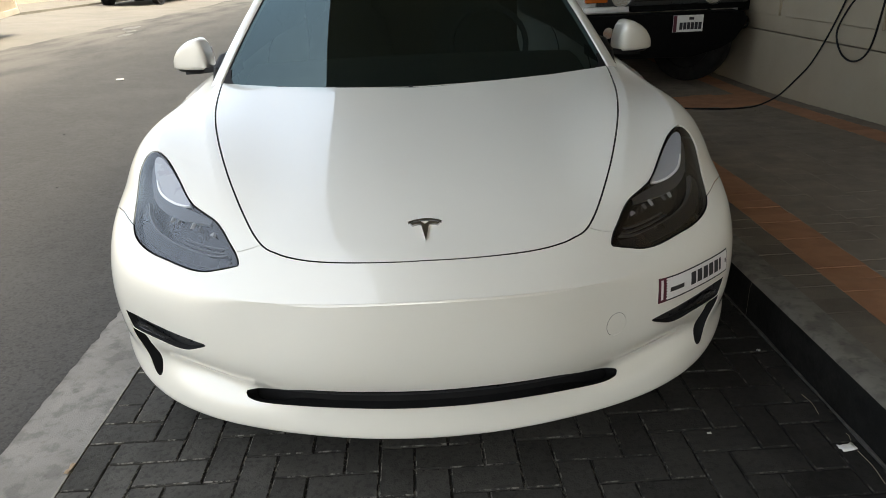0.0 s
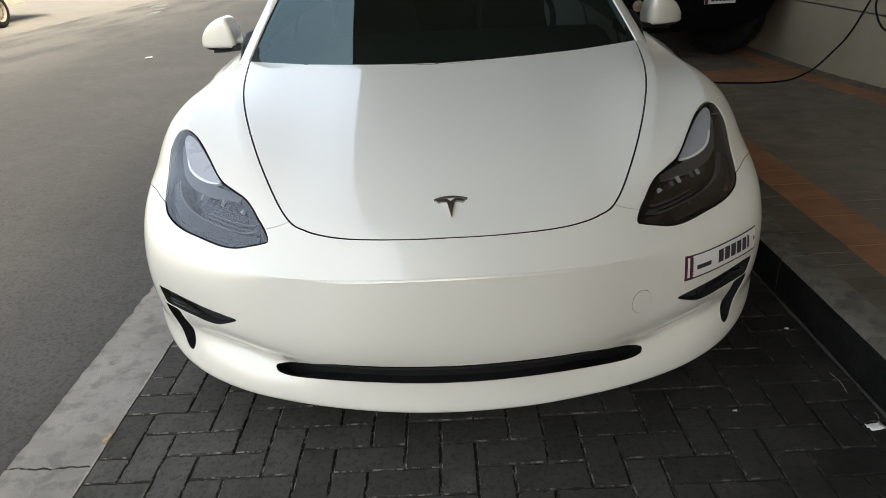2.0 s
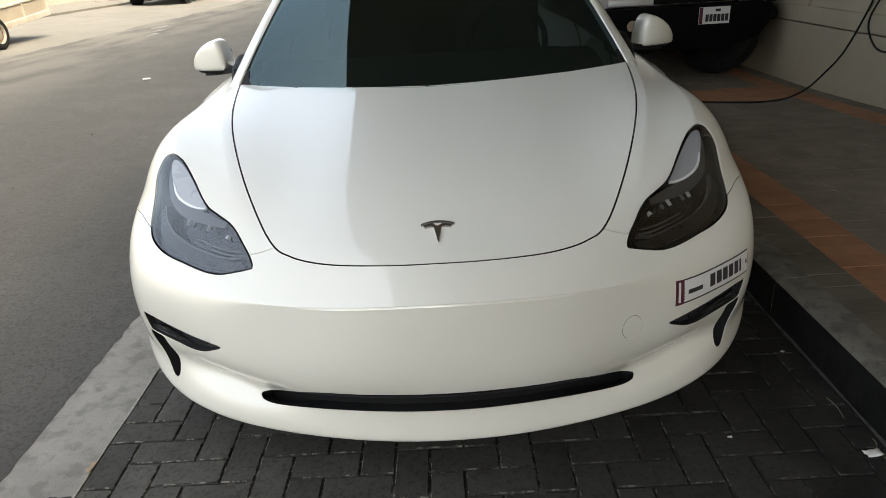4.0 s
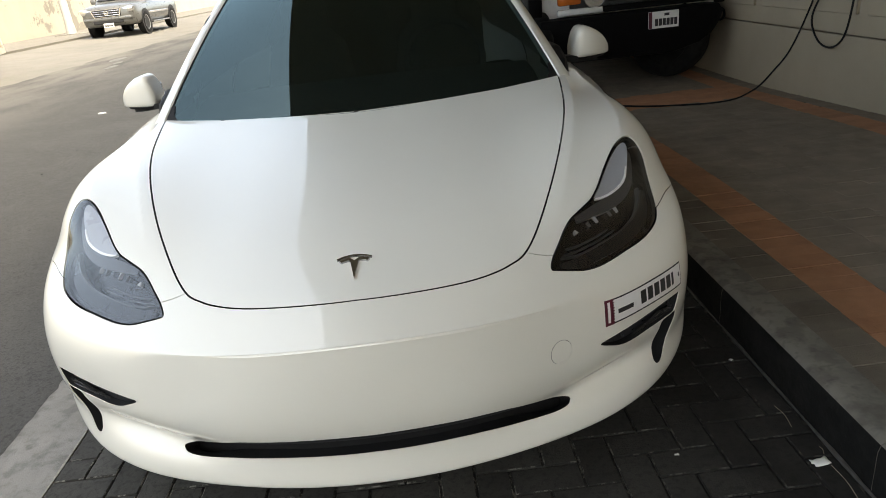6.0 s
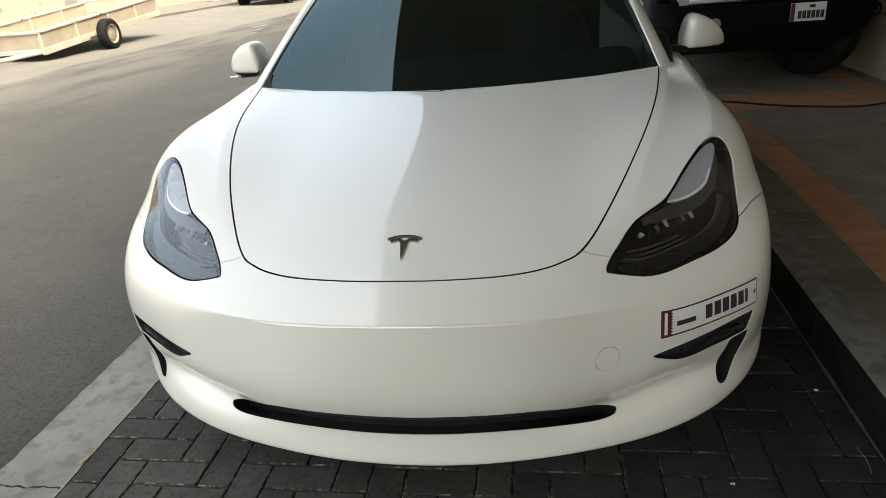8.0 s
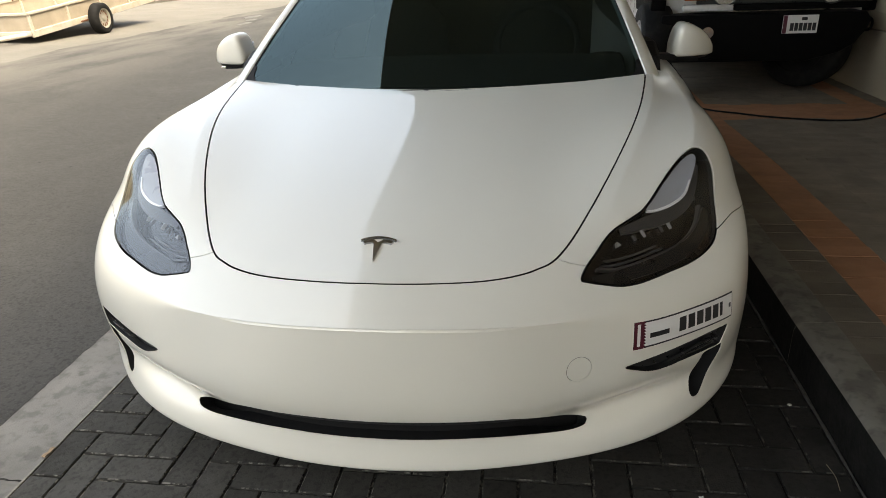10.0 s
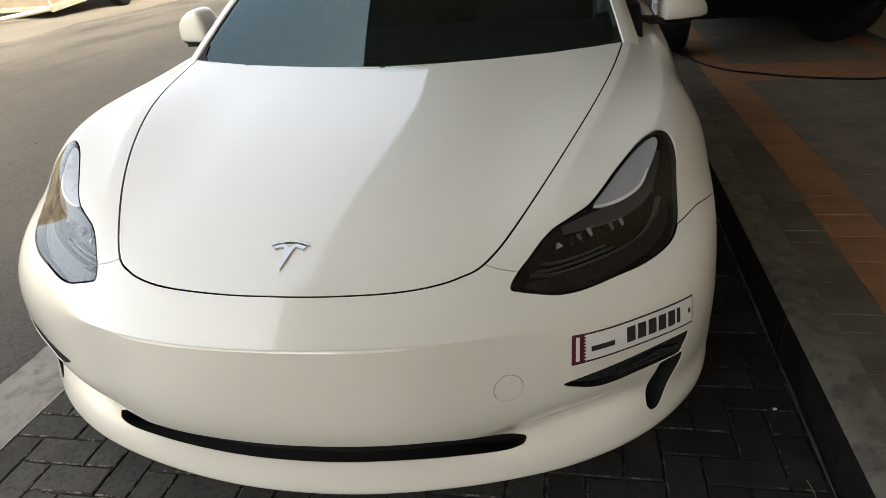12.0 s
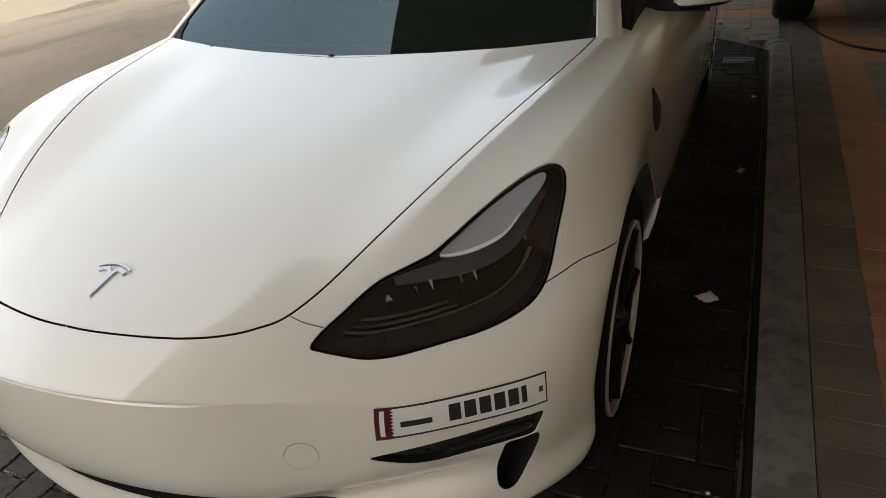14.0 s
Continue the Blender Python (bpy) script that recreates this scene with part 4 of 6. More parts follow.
for s in (1, -1):
    vent = placed(new("side_vent"), car, "black wedge vent with a body-coloured vane")
    m = np.array([s, 1, 1])
    for loop, depth, name, material in ((WEDGE, 0.020, "vent_blade", M_TRIM), (SLIT, 0.05, "vent_duct", M_MATT)):
        c = loop.mean(0)
        big = c + (loop - c) * 1.06
        skin_patch(name, big, material, {s: vent}, depth=depth, thick=0.004, sides=(s,))
        hole_wall(name + "_wall", loop, s, vent)
    vane = np.concatenate([smooth_line([(4.72, 5.345), (5.0, 5.33), (5.36, 5.30), (5.6, 5.28), (5.85, 5.255)], 6), smooth_line([(5.89, 5.40), (5.5, 5.54), (5.2, 5.46), (4.9, 5.39)], 6)])
    skin_patch("vent_vane", vane, M_VANE, {s: vent}, "grey satin vane of the vent", depth=0.009, thick=0.008, sides=(s,))

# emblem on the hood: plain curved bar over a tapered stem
emblem = placed(new("emblem"), car, "chrome emblem of a curved bar over a tapered stem")


def hood_at(x, y, lift=0.002):
    """The place on the hood's crown above a plan point near the centre."""
    v = 10.0
    for _ in range(30):
        p, n, du, dv = skin(abs(x) / 0.155, v)
        v += (y - p[1]) / dv[1]
    return np.array([x, y, p[2] + lift])


def hood_plate(name, outline):
    top = [hood_at(x, y, 0.0045) for x, y in outline]
    bot = [hood_at(x, y, -0.001) for x, y in outline]
    return part(name, rings(bmesh.new(), [bot, top]), M_EMBLEM, emblem, smooth=True)


EY = 0.120
bow = lambda x: EY - 6.0 * x * x
arc = np.linspace(-0.042, 0.042, 17)
hood_plate("emblem_bar", [(x, bow(x) + 0.085) for x in arc] + [(x * 0.99, bow(x) + 0.0805) for x in arc[::-1]])
side = np.linspace(0.012, 0.037, 6)
right = [(0.0, EY + 0.0635)] + [(x, bow(x) + 0.0755) for x in side] + [(0.031, bow(0.031) + 0.0655)] + [(x, bow(x) + 0.0665) for x in (0.026, 0.020, 0.0135)] + [(0.0095, EY + 0.060)]
hood_plate("emblem_stem", right + [(0.0, EY)] + [(-x, y) for x, y in right[:0:-1]])


# number plate film on the bumper
def plate_on_skin(corners, parent):
    """corners: (u, v) of top left, top right, bottom right, bottom left."""
    c = np.array(corners)

    def at(a, b):
        return (c[0] * (1 - a) + c[1] * a) * (1 - b) + (c[3] * (1 - a) + c[2] * a) * b

    def sheet(name, a0, a1, b0, b1, lift, material, label="", teeth=0, na=24):
        aa, bb = np.linspace(a0, a1, na), np.linspace(b0, b1, 19)
        q = []
        for b in bb:
            for k, a in enumerate(aa):
                if teeth and k == na - 1:
                    a = a - 0.022 * abs(((b - b0) / (b1 - b0) * 9) % 1 - 0.5) * 2
                q.append(at(a, b))
        q = np.array(q)
        p, n, _, _ = skin(q[:, 0], q[:, 1], -lift)
        faces = [(j * na + i, j * na + i + 1, (j + 1) * na + i + 1, (j + 1) * na + i) for j in range(18) for i in range(na - 1)]
        faces = [f[::-1] for f in faces]
        return raw(name, p, faces, material, parent, label, n)

    sheet("frame_line", 0, 1, 0, 1, 0.0010, M_INK, "thin black outline")
    sheet("film", 0.011, 0.989, 0.062, 0.938, 0.0014, M_PLATE)
    sheet("maroon_band", 0.0, 0.105, 0.0, 1.0, 0.0018, M_MAROON, "maroon band with a toothed edge", teeth=1, na=8)
    for k in range(6):
        a = 0.40 + 0.083 * k
        sheet("digit_bar", a, a + (0.064 if k < 5 else 0.034), 0.22, 0.76, 0.0019, M_INK, "plain dark bar", na=4)
    sheet("word_bar", 0.14, 0.31, 0.50, 0.68, 0.0019, M_INK, "plain dark bar", na=4)
    sheet("letter_bar", 0.028, 0.055, 0.10, 0.90, 0.0022, M_PLATE, "plain pale bar", na=3)
    sheet("seal", 0.935, 0.967, 0.40, 0.58, 0.0019, M_BEZEL, "small grey seal", na=4)


number_plate = thing("number_plate", "white number plate film with maroon band on the bumper", "number plate", (0.7, 0.2, 0.47))
plate_on_skin([(3.955, 7.20), (6.02, 6.97), (6.06, 6.10), (3.96, 6.30)], number_plate)


# windscreen, pillars, roof and the rest of the shell
def screen_at(s, t, lift=0.0):
    """The windscreen: s across (-1 to 1), t up (0 to 1)."""
    b = np.array([0.742 * s, 1.13 + 0.125 * s * s, 0.872 + 0.022 * s * s])
    a = np.array([0.575 * s, 2.02 + 0.10 * s * s, 1.375 - 0.035 * s * s])
    p = b + (a - b) * t
    bow = 4 * t * (1 - t) * 0.022
    return p + np.array([0, -0.47, 0.88]) * (bow + lift)


ss, ts = np.linspace(-1, 1, 33), np.linspace(-0.04, 1, 25)
screen = [screen_at(s, t) for t in ts for s in ss]
quads = [(j * 33 + i, j * 33 + i + 1, (j + 1) * 33 + i + 1, (j + 1) * 33 + i) for j in range(24) for i in range(32)]
pane = raw("windscreen", screen, quads, M_SCREEN, car, "tinted curved windscreen")
pane.visible_shadow = False
raw("screen_border", [screen_at(s, t, -0.004) for t in (-0.04, 0.022) for s in ss], [(i, i + 1, 34 + i, 33 + i) for i in range(32)], M_GAP, car, "black ceramic border of the windscreen")
for s in (1, -1):
    loops = []
    for t in np.linspace(-0.03, 1.02, 20):
        e = screen_at(s, t)
        w = 0.066 + 0.010 * (1 - t) ** 2
        o = np.array([s * w * 0.80, w * 0.62, -w * 0.10])
        loops.append([e + [s * -0.012, 0, -0.012], e + [s * 0.002, -0.004, 0.006], e + o * 0.35 + [0, -0.004, 0.013], e + o * 0.75 + [0, 0, 0.008], e + o + [0, 0, -0.012], e + o * 0.6 + [0, 0.01, -0.04]])
    part("pillar", rings(bmesh.new(), loops), M_PAINT, car, "white windscreen pillar", smooth=True, sharp=60)
    part("pillar_seal", tube([screen_at(s, t, 0.003) - [s * 0.004, 0, 0] for t in np.linspace(-0.02, 1, 16)], 0.0018, sides=6), M_GAP, car, smooth=True)

roof_loops = []
for t, (y, z, w) in enumerate(((2.02, 1.375, 0.575), (2.3, 1.425, 0.585), (2.7, 1.443, 0.585), (3.1, 1.42, 0.565), (3.5, 1.35, 0.53), (3.9, 1.23, 0.49), (4.25, 1.09, 0.46))):
    roof_loops.append([(w * s, y + (0.10 * s * s if y < 2.1 else 0.02), z - 0.035 * s * s - (0.02 if abs(s) > 0.99 else 0)) for s in np.linspace(-1, 1, 15)])
part("glass_roof", rings(bmesh.new(), roof_loops, close=False, caps=False), M_TRIM, car, "black glass roof and rear screen", smooth=True)

def side_spot(y, z):
    """How far out the front wing stands at a height and a place along the car."""
    u, v = 8.2, 15.2
    for _ in range(40):
        p, n, du, dv = skin(u, v)
        step = np.linalg.lstsq(np.stack([du[1:], dv[1:]], 1), np.array([y - p[1], z - p[2]]), rcond=None)[0]
        u, v = np.clip(u + np.clip(step[0], -0.2, 0.2), 6.5, 9), np.clip(v + np.clip(step[1], -0.2, 0.2), 12, 17)
    return p[0]


WING_END = skin(np.linspace(6.1, 9.0, 12), np.full(12, 16.97))[0]
def flare_out(y):
    """The sides widen towards the rear wheels."""
    return 0.030 * min(max((y - 1.5) / 1.7, 0.0), 1.0)


SIDE = ((1.0, 0.0), (1.48, 0.2), (1.7, 0.45), (2.3, 0.75), (3.0, 0.75), (3.3, 0.74), (3.6, 0.7), (4.2, 0.4), (4.5, 0.15))
for s in (1, -1):
    loops = []
    for y, f in SIDE:
        tuck = max(0.0, (y - 3.6) / 0.9) ** 2 * 0.20
        lift = 0.05 * f + 0.06 * max(0, (y - 3.4))
        wide = flare_out(y)
        loop = []
        for k, (x0, y0, z0) in enumerate(WING_END):
            g = k / 11
            loop.append((s * (x0 + 0.012 * f * math.sin(math.pi * (0.15 + 0.6 * g)) + wide - tuck), y0 + 0.004 if y == 1.0 else y, z0 + lift * (1 - g)))
        yy = loop[-1][1]
        loops.append(loop + [(s * (0.912 + 0.012 * f + wide - tuck), yy, 0.31), (s * (0.895 + wide - tuck), yy, 0.245), (s * (0.85 - tuck), yy, 0.205), (s * (0.70 - tuck), yy, 0.20)])
    part("door_side", rings(bmesh.new(), loops, close=False, caps=False), M_PAINT, car, "white doors and rear quarter", smooth=True, sharp=60)
    for y in (2.27, 3.18):
        part("door_gap", tube([(s * (x + flare_out(y)), y + d, z) for x, d, z in ((0.85, 0, 0.91), (0.893, 0, 0.84), (0.918, 0.01, 0.76), (0.932, 0.02, 0.6), (0.931, 0.03, 0.44), (0.917, 0.04, 0.31))], 0.003, sides=6), M_GAP, car)
    glass_loops = []
    for y, top_y, z, w in ((1.52, 1.60, 1.04, 0.745), (1.8, 1.85, 1.22, 0.675), (2.1, 2.12, 1.335, 0.60), (2.6, 2.6, 1.385, 0.59), (3.1, 3.1, 1.36, 0.57), (3.6, 3.5, 1.27, 0.54)):
        belt = 0.90 + 0.05 * min(1, (y - 1.27) / 1.2)
        glass_loops.append([(s * (0.765 + (w - 0.01 - 0.765) * t + 0.01 * math.sin(math.pi * t)), y + (top_y - y) * t, belt + (z - belt) * t) for t in np.linspace(0, 1, 6)])
    part("side_window", rings(bmesh.new(), glass_loops, close=False, caps=False), M_TRIM, car, "dark side windows", smooth=True)
    leaf = [(0.004, 0.056), (0.026, 0.032), (0.046, 0.004), (0.040, -0.020), (0.016, -0.046), (-0.004, -0.056), (-0.030, -0.034), (-0.048, -0.004), (-0.036, 0.022), (-0.014, 0.046)]
    spots = [side_spot(1.138 + a, 0.756 + b) for a, b in leaf]
    part("side_camera", rings(bmesh.new(), [[(s * (x + d), 1.138 + a * k, 0.756 + b * k) for (a, b), x in zip(leaf, spots)] for d, k in ((-0.01, 1.03), (0.004, 1.0), (0.009, 0.72))]), M_GAP, car, "black side repeater camera", smooth=True)

tail = [[(x, 4.50 + 0.10 * (1 - (x / 0.75) ** 2) - 0.05 * abs(z - 0.7), z) for x in np.linspace(-0.72, 0.72, 11)] for z in (0.24, 0.45, 0.7, 0.95, 1.05)]
part("tail_panel", rings(bmesh.new(), tail, close=False, caps=False), M_PAINT, car, "white tail panel", smooth=True)
part("boot_lid", rings(bmesh.new(), [[(x, y, z) for x in np.linspace(-0.60, 0.60, 9)] for y, z in ((4.2, 1.085), (4.4, 1.07), (4.56, 1.05))], close=False, caps=False), M_PAINT, car, "white boot lid", smooth=True)
part("underbody", prism([(0.55, 0.21), (4.4, 0.21), (4.4, 0.5), (1.25, 0.6), (0.55, 0.5)], -0.62, 0.62), M_MATT, car)
part("bulkhead", boxed((0, 1.36, 0.6), (1.5, 0.04, 0.52)), M_CABIN, car)
for s in (1, -1):
    part("arch_liner", lathe([(-0.16, 0.385), (0.16, 0.385), (0.16, 0.375), (-0.16, 0.375)], (s * 0.70, 0.80, 0.345), "x", 40), M_MATT, car, smooth=True)

# cowl, wipers, cabin
cowl = [[(x, 1.118 + 0.115 * (x / 0.74) ** 2 + d, z0 + 0.02 * (x / 0.74) ** 2) for x in np.linspace(-0.72, 0.72, 25)] for d, z0 in ((-0.02, 0.862), (0.02, 0.852), (0.09, 0.862))]
part("cowl_panel", rings(bmesh.new(), cowl, close=False, caps=False), M_MATT, car, "black plastic cowl at the windscreen foot", smooth=True)
for x0, x1, off in ((0.62, -0.02, 0.0), (0.05, -0.60, 0.0)):
    pts = [screen_at(x0 / 0.742 * (1 - f) + x1 / 0.742 * f, 0.001 + 0.008 * math.sin(math.pi * f), 0.004) for f in np.linspace(0, 1, 16)]
    wiper = placed(new("wiper"), car, "black wiper lying at the screen foot")
    part("wiper_blade", tube(pts, 0.005, sides=6), M_GAP, wiper)
    part("wiper_arm", tube([pts[0] + [0.0, 0.0, -0.008], pts[4] + [0, 0.004, 0.0], pts[8] + [0, 0.004, 0.002]], 0.005, sides=6), M_MATT, wiper)
for s in (1, -1):
    corner = [[screen_at(s * a, t, z) for a, t in ((0.995, -0.02), (0.91, -0.02), (0.93, 0.015), (0.965, 0.05), (0.98, 0.10), (0.995, 0.10))] for z in (-0.003, 0.004)]
    part("cowl_corner", rings(bmesh.new(), corner), M_MATT, car, "black plastic corner at the pillar foot")
for a in (-0.69, -0.03):
    nub = screen_at(a, 0.014, 0.004)
    part("wiper_pivot", boxed(nub, (0.016, 0.010, 0.007), 0.002), M_GAP, car, "black wiper joint")
dash = [[(x, y, z + 0.01 * (1 - (x / 0.7) ** 2)) for x in np.linspace(-0.70, 0.70, 9)] for y, z in ((1.3, 0.83), (1.6, 0.90), (1.78, 0.91), (1.85, 0.80), (1.85, 0.5))]
part("dashboard", rings(bmesh.new(), dash, close=False, caps=False), M_CABIN, car, smooth=True)
part("cabin_back", boxed((0, 3.4, 0.85), (1.4, 0.05, 0.9)), M_CABIN, car)
part("steering_wheel", rings(bmesh.new(), [[Vector((0.36, 2.0, 0.93)) + Matrix.Rotation(radians(-25), 3, "X") @ Vector(((0.18 + 0.014 * math.cos(b)) * math.cos(a), 0.014 * math.sin(b), (0.18 + 0.014 * math.cos(b)) * math.sin(a))) for b in np.linspace(0, 2 * math.pi, 7)[:-1]] for a in np.linspace(0, 2 * math.pi, 25)], caps=False), M_CABIN, car, smooth=True)
for x in (-0.36, 0.36):
    part("seat", rings(bmesh.new(), [[(x + w * math.cos(a), y + 0.07 * math.sin(a), z) for a in np.linspace(0, 2 * math.pi, 15)[:-1]] for y, z, w in ((2.55, 0.5, 0.25), (2.62, 0.8, 0.25), (2.7, 1.0, 0.21), (2.72, 1.08, 0.13), (2.73, 1.2, 0.13), (2.74, 1.26, 0.09))]), M_CABIN, car, "dark seat", smooth=True)


# door mirrors
def door_mirror(s):
    mirror = placed(new("door_mirror"), car, "white door mirror on a black foot")
    loops = []
    for f, y0, y1, zb, zt in ((0.0, 1.672, 1.782, 0.908, 0.958), (0.03, 1.656, 1.787, 0.906, 0.985), (0.08, 1.647, 1.79, 0.905, 1.016), (0.15, 1.643, 1.792, 0.904, 1.034), (0.25, 1.644, 1.797, 0.904, 1.038), (0.42, 1.654, 1.805, 0.904, 1.030), (0.60, 1.676, 1.811, 0.904, 1.013), (0.76, 1.702, 1.816, 0.905, 0.992), (0.88, 1.73, 1.82, 0.906, 0.969), (0.96, 1.752, 1.817, 0.908, 0.946), (1.0, 1.772, 1.81, 0.911, 0.928)):
        x = 0.893 + 0.182 * f
        yc, zc, hy, hz = (y0 + y1) / 2, (zb + zt) / 2, (y1 - y0) / 2, (zt - zb) / 2
        loop = []
        for k in range(36):
            w = 2 * math.pi * k / 36
            c, q = math.cos(w), math.sin(w)
            loop.append((s * x, yc + hy * math.copysign(abs(c) ** 0.42, c), zc + hz * math.copysign(abs(q) ** (0.45 if q > 0 else 0.3), q)))
        loops.append(loop)
    part("mirror_cap", rings(bmesh.new(), loops), M_PAINT, mirror, "white mirror cap", smooth=True, sharp=50)
    under = []
    for f, y0, y1 in ((0.0, 1.69, 1.78), (0.1, 1.645, 1.79), (0.35, 1.645, 1.80), (0.6, 1.672, 1.812), (0.85, 1.715, 1.822), (0.99, 1.765, 1.818)):
        x = 0.895 + 0.165 * f
        under.append([(s * x, y0 - 0.002, 0.911), (s * x, y0 + 0.008, 0.900), (s * x, y1, 0.897), (s * x, y1 + 0.002, 0.914)])
    part("mirror_skirt", rings(bmesh.new(), under), M_MATT, mirror, "black lower edge of the mirror", smooth=True)
    part("mirror_glass", boxed((s * 0.970, 1.795, 0.955), (0.13, 0.03, 0.07), 0.003), M_MIRROR, mirror, "mirror glass")
    part("mirror_foot", rings(bmesh.new(), [[(s * x, y + a, z + b) for a, b in ((-0.055, -0.012), (0.045, -0.012), (0.045, 0.006), (-0.05, 0.010))] for x, y, z in ((1.0, 1.735, 0.902), (0.94, 1.715, 0.905), (0.87, 1.69, 0.913), (0.79, 1.665, 0.922))]), M_MATT, mirror, "black mirror foot", smooth=True)
    part("mirror_base", rings(bmesh.new(), [[(s * x, 1.64 + k * a, 0.93 + k * b) for a, b in ((-0.25, -0.04), (-0.05, -0.037), (0.09, -0.033), (0.09, 0.055), (-0.08, 0.055), (-0.21, 0.015))] for x, k in ((0.76, 1.0), (0.80, 0.98), (0.812, 0.9))]), M_MATT, mirror, "black triangular mirror base")


door_mirror(1)
door_mirror(-1)


def car_wheel(s, y, steer=0.0):
    wheel = placed(new("wheel"), car, "dark wheel cover with a pale rim edge")
    c = (s * (0.80 + flare_out(y)), y, 0.338)
    part("tyre", lathe([(s * a, r) for a, r in ((-0.115, 0.24), (-0.115, 0.31), (-0.10, 0.328), (-0.06, 0.336), (0.0, 0.338), (0.06, 0.336), (0.095, 0.328), (0.112, 0.305), (0.116, 0.27), (0.108, 0.242))], c, "x", 56, caps=False), M_TYRE, wheel, smooth=True, sharp=60)
    part("rim_edge", lathe([(s * a, r) for a, r in ((0.095, 0.243), (0.116, 0.243), (0.118, 0.236), (0.112, 0.229), (0.095, 0.229))], c, "x", 56, caps=False), M_RING, wheel, "pale rim edge", smooth=True)
    part("wheel_cover", lathe([(s * a, r) for a, r in ((0.06, 0.229), (0.098, 0.229), (0.106, 0.20), (0.100, 0.12), (0.098, 0.05), (0.096, 0.004))], c, "x", 56), M_DARKRIM, wheel, smooth=True)
    for k in range(7):
        w = 2 * math.pi * k / 7
        a, b = math.cos(w), math.sin(w)
        pts = [(c[0] + s * 0.107, y + r * a, 0.338 + r * b) for r in (0.06, 0.13, 0.2, 0.222)]
        part("spoke", tube(pts, lambda f: 0.008 + 0.004 * f, sides=6), M_DARKRIM, wheel, smooth=True)
    part("hub_cap", lathe([(s * a, r) for a, r in ((0.095, 0.035), (0.108, 0.033), (0.112, 0.02), (0.113, 0.002))], c, "x", 24), M_BEZEL, wheel, smooth=True)


for wheel_y in (0.80, 3.675):
    for s in (1, -1):
        car_wheel(s, wheel_y)


# ---- other vehicles ----
def road_wheel(parent, x, y, z, radius, width, s, rim=M_RIM, steer=0.0, spokes=6):
    """A tyre and rim at a hub; s: the side that faces out."""
    wheel = placed(new("wheel"), parent)
    def turned(bm):
        bmesh.ops.rotate(bm, cent=(x, y, z), matrix=Matrix.Rotation(radians(steer), 3, "Z"), verts=bm.verts)
        return bm
    c, h, r = (x, y, z), width / 2, radius
    part("tyre", turned(lathe([(s * a * h, b * r) for a, b in ((-0.9, 0.02), (-0.9, 0.62), (-1, 0.64), (-1, 0.9), (-0.8, 0.98), (0, 1.0), (0.8, 0.98), (1, 0.9), (1.02, 0.75), (0.92, 0.62))], c, "x", 36, caps=False)), M_TYRE, wheel, smooth=True, sharp=50)
    part("rim", turned(lathe([(s * a * h, b * r) for a, b in ((0.5, 0.63), (0.95, 0.63), (0.9, 0.58), (0.55, 0.54), (0.6, 0.2), (0.75, 0.14), (0.78, 0.02))], c, "x", 30)), rim, wheel, smooth=True)
    for k in range(spokes):
        w = 2 * math.pi * k / spokes
        part("spoke", turned(tube([(x + s * h * 0.72, y + r * f * math.cos(w), z + r * f * math.sin(w)) for f in (0.12, 0.35, 0.58)], 0.055 * r, sides=6)), rim, wheel, smooth=True)


def slotted_wheel(parent, x, y, z, radius, s):
    """Dark vent slots round a pressed steel rim."""
    for k in range(12):
        w = 2 * math.pi * k / 12
        part("rim_slot", boxed((x, y + radius * math.cos(w), z + radius * math.sin(w)), (0.012, 0.026, 0.05), 0.004, (w, 0, 0)), M_RUST, parent)


def plate_flat(parent, cx, y, z, w, h, rows):
    """A flat number plate facing the camera, its writing as bars."""
    part("plate", boxed((cx, y, z), (w, 0.008, h), 0.003), M_PLATE, parent, "white number plate")
    part("plate_band", boxed((cx - w * 0.44, y - 0.005, z), (w * 0.11, 0.004, h * 0.98)), M_MAROON, parent, "maroon plate band")
    for zz, hh, x0, x1, n in rows:
        for k in range(n):
            a = x0 + (x1 - x0) * (k + 0.1) / n
            b = x0 + (x1 - x0) * (k + 0.9) / n
            part("plate_bar", boxed((cx + w * (a + b) / 2, y - 0.005, z + h * zz), (w * (b - a), 0.003, h * hh)), M_INK, parent, "plain dark bar")


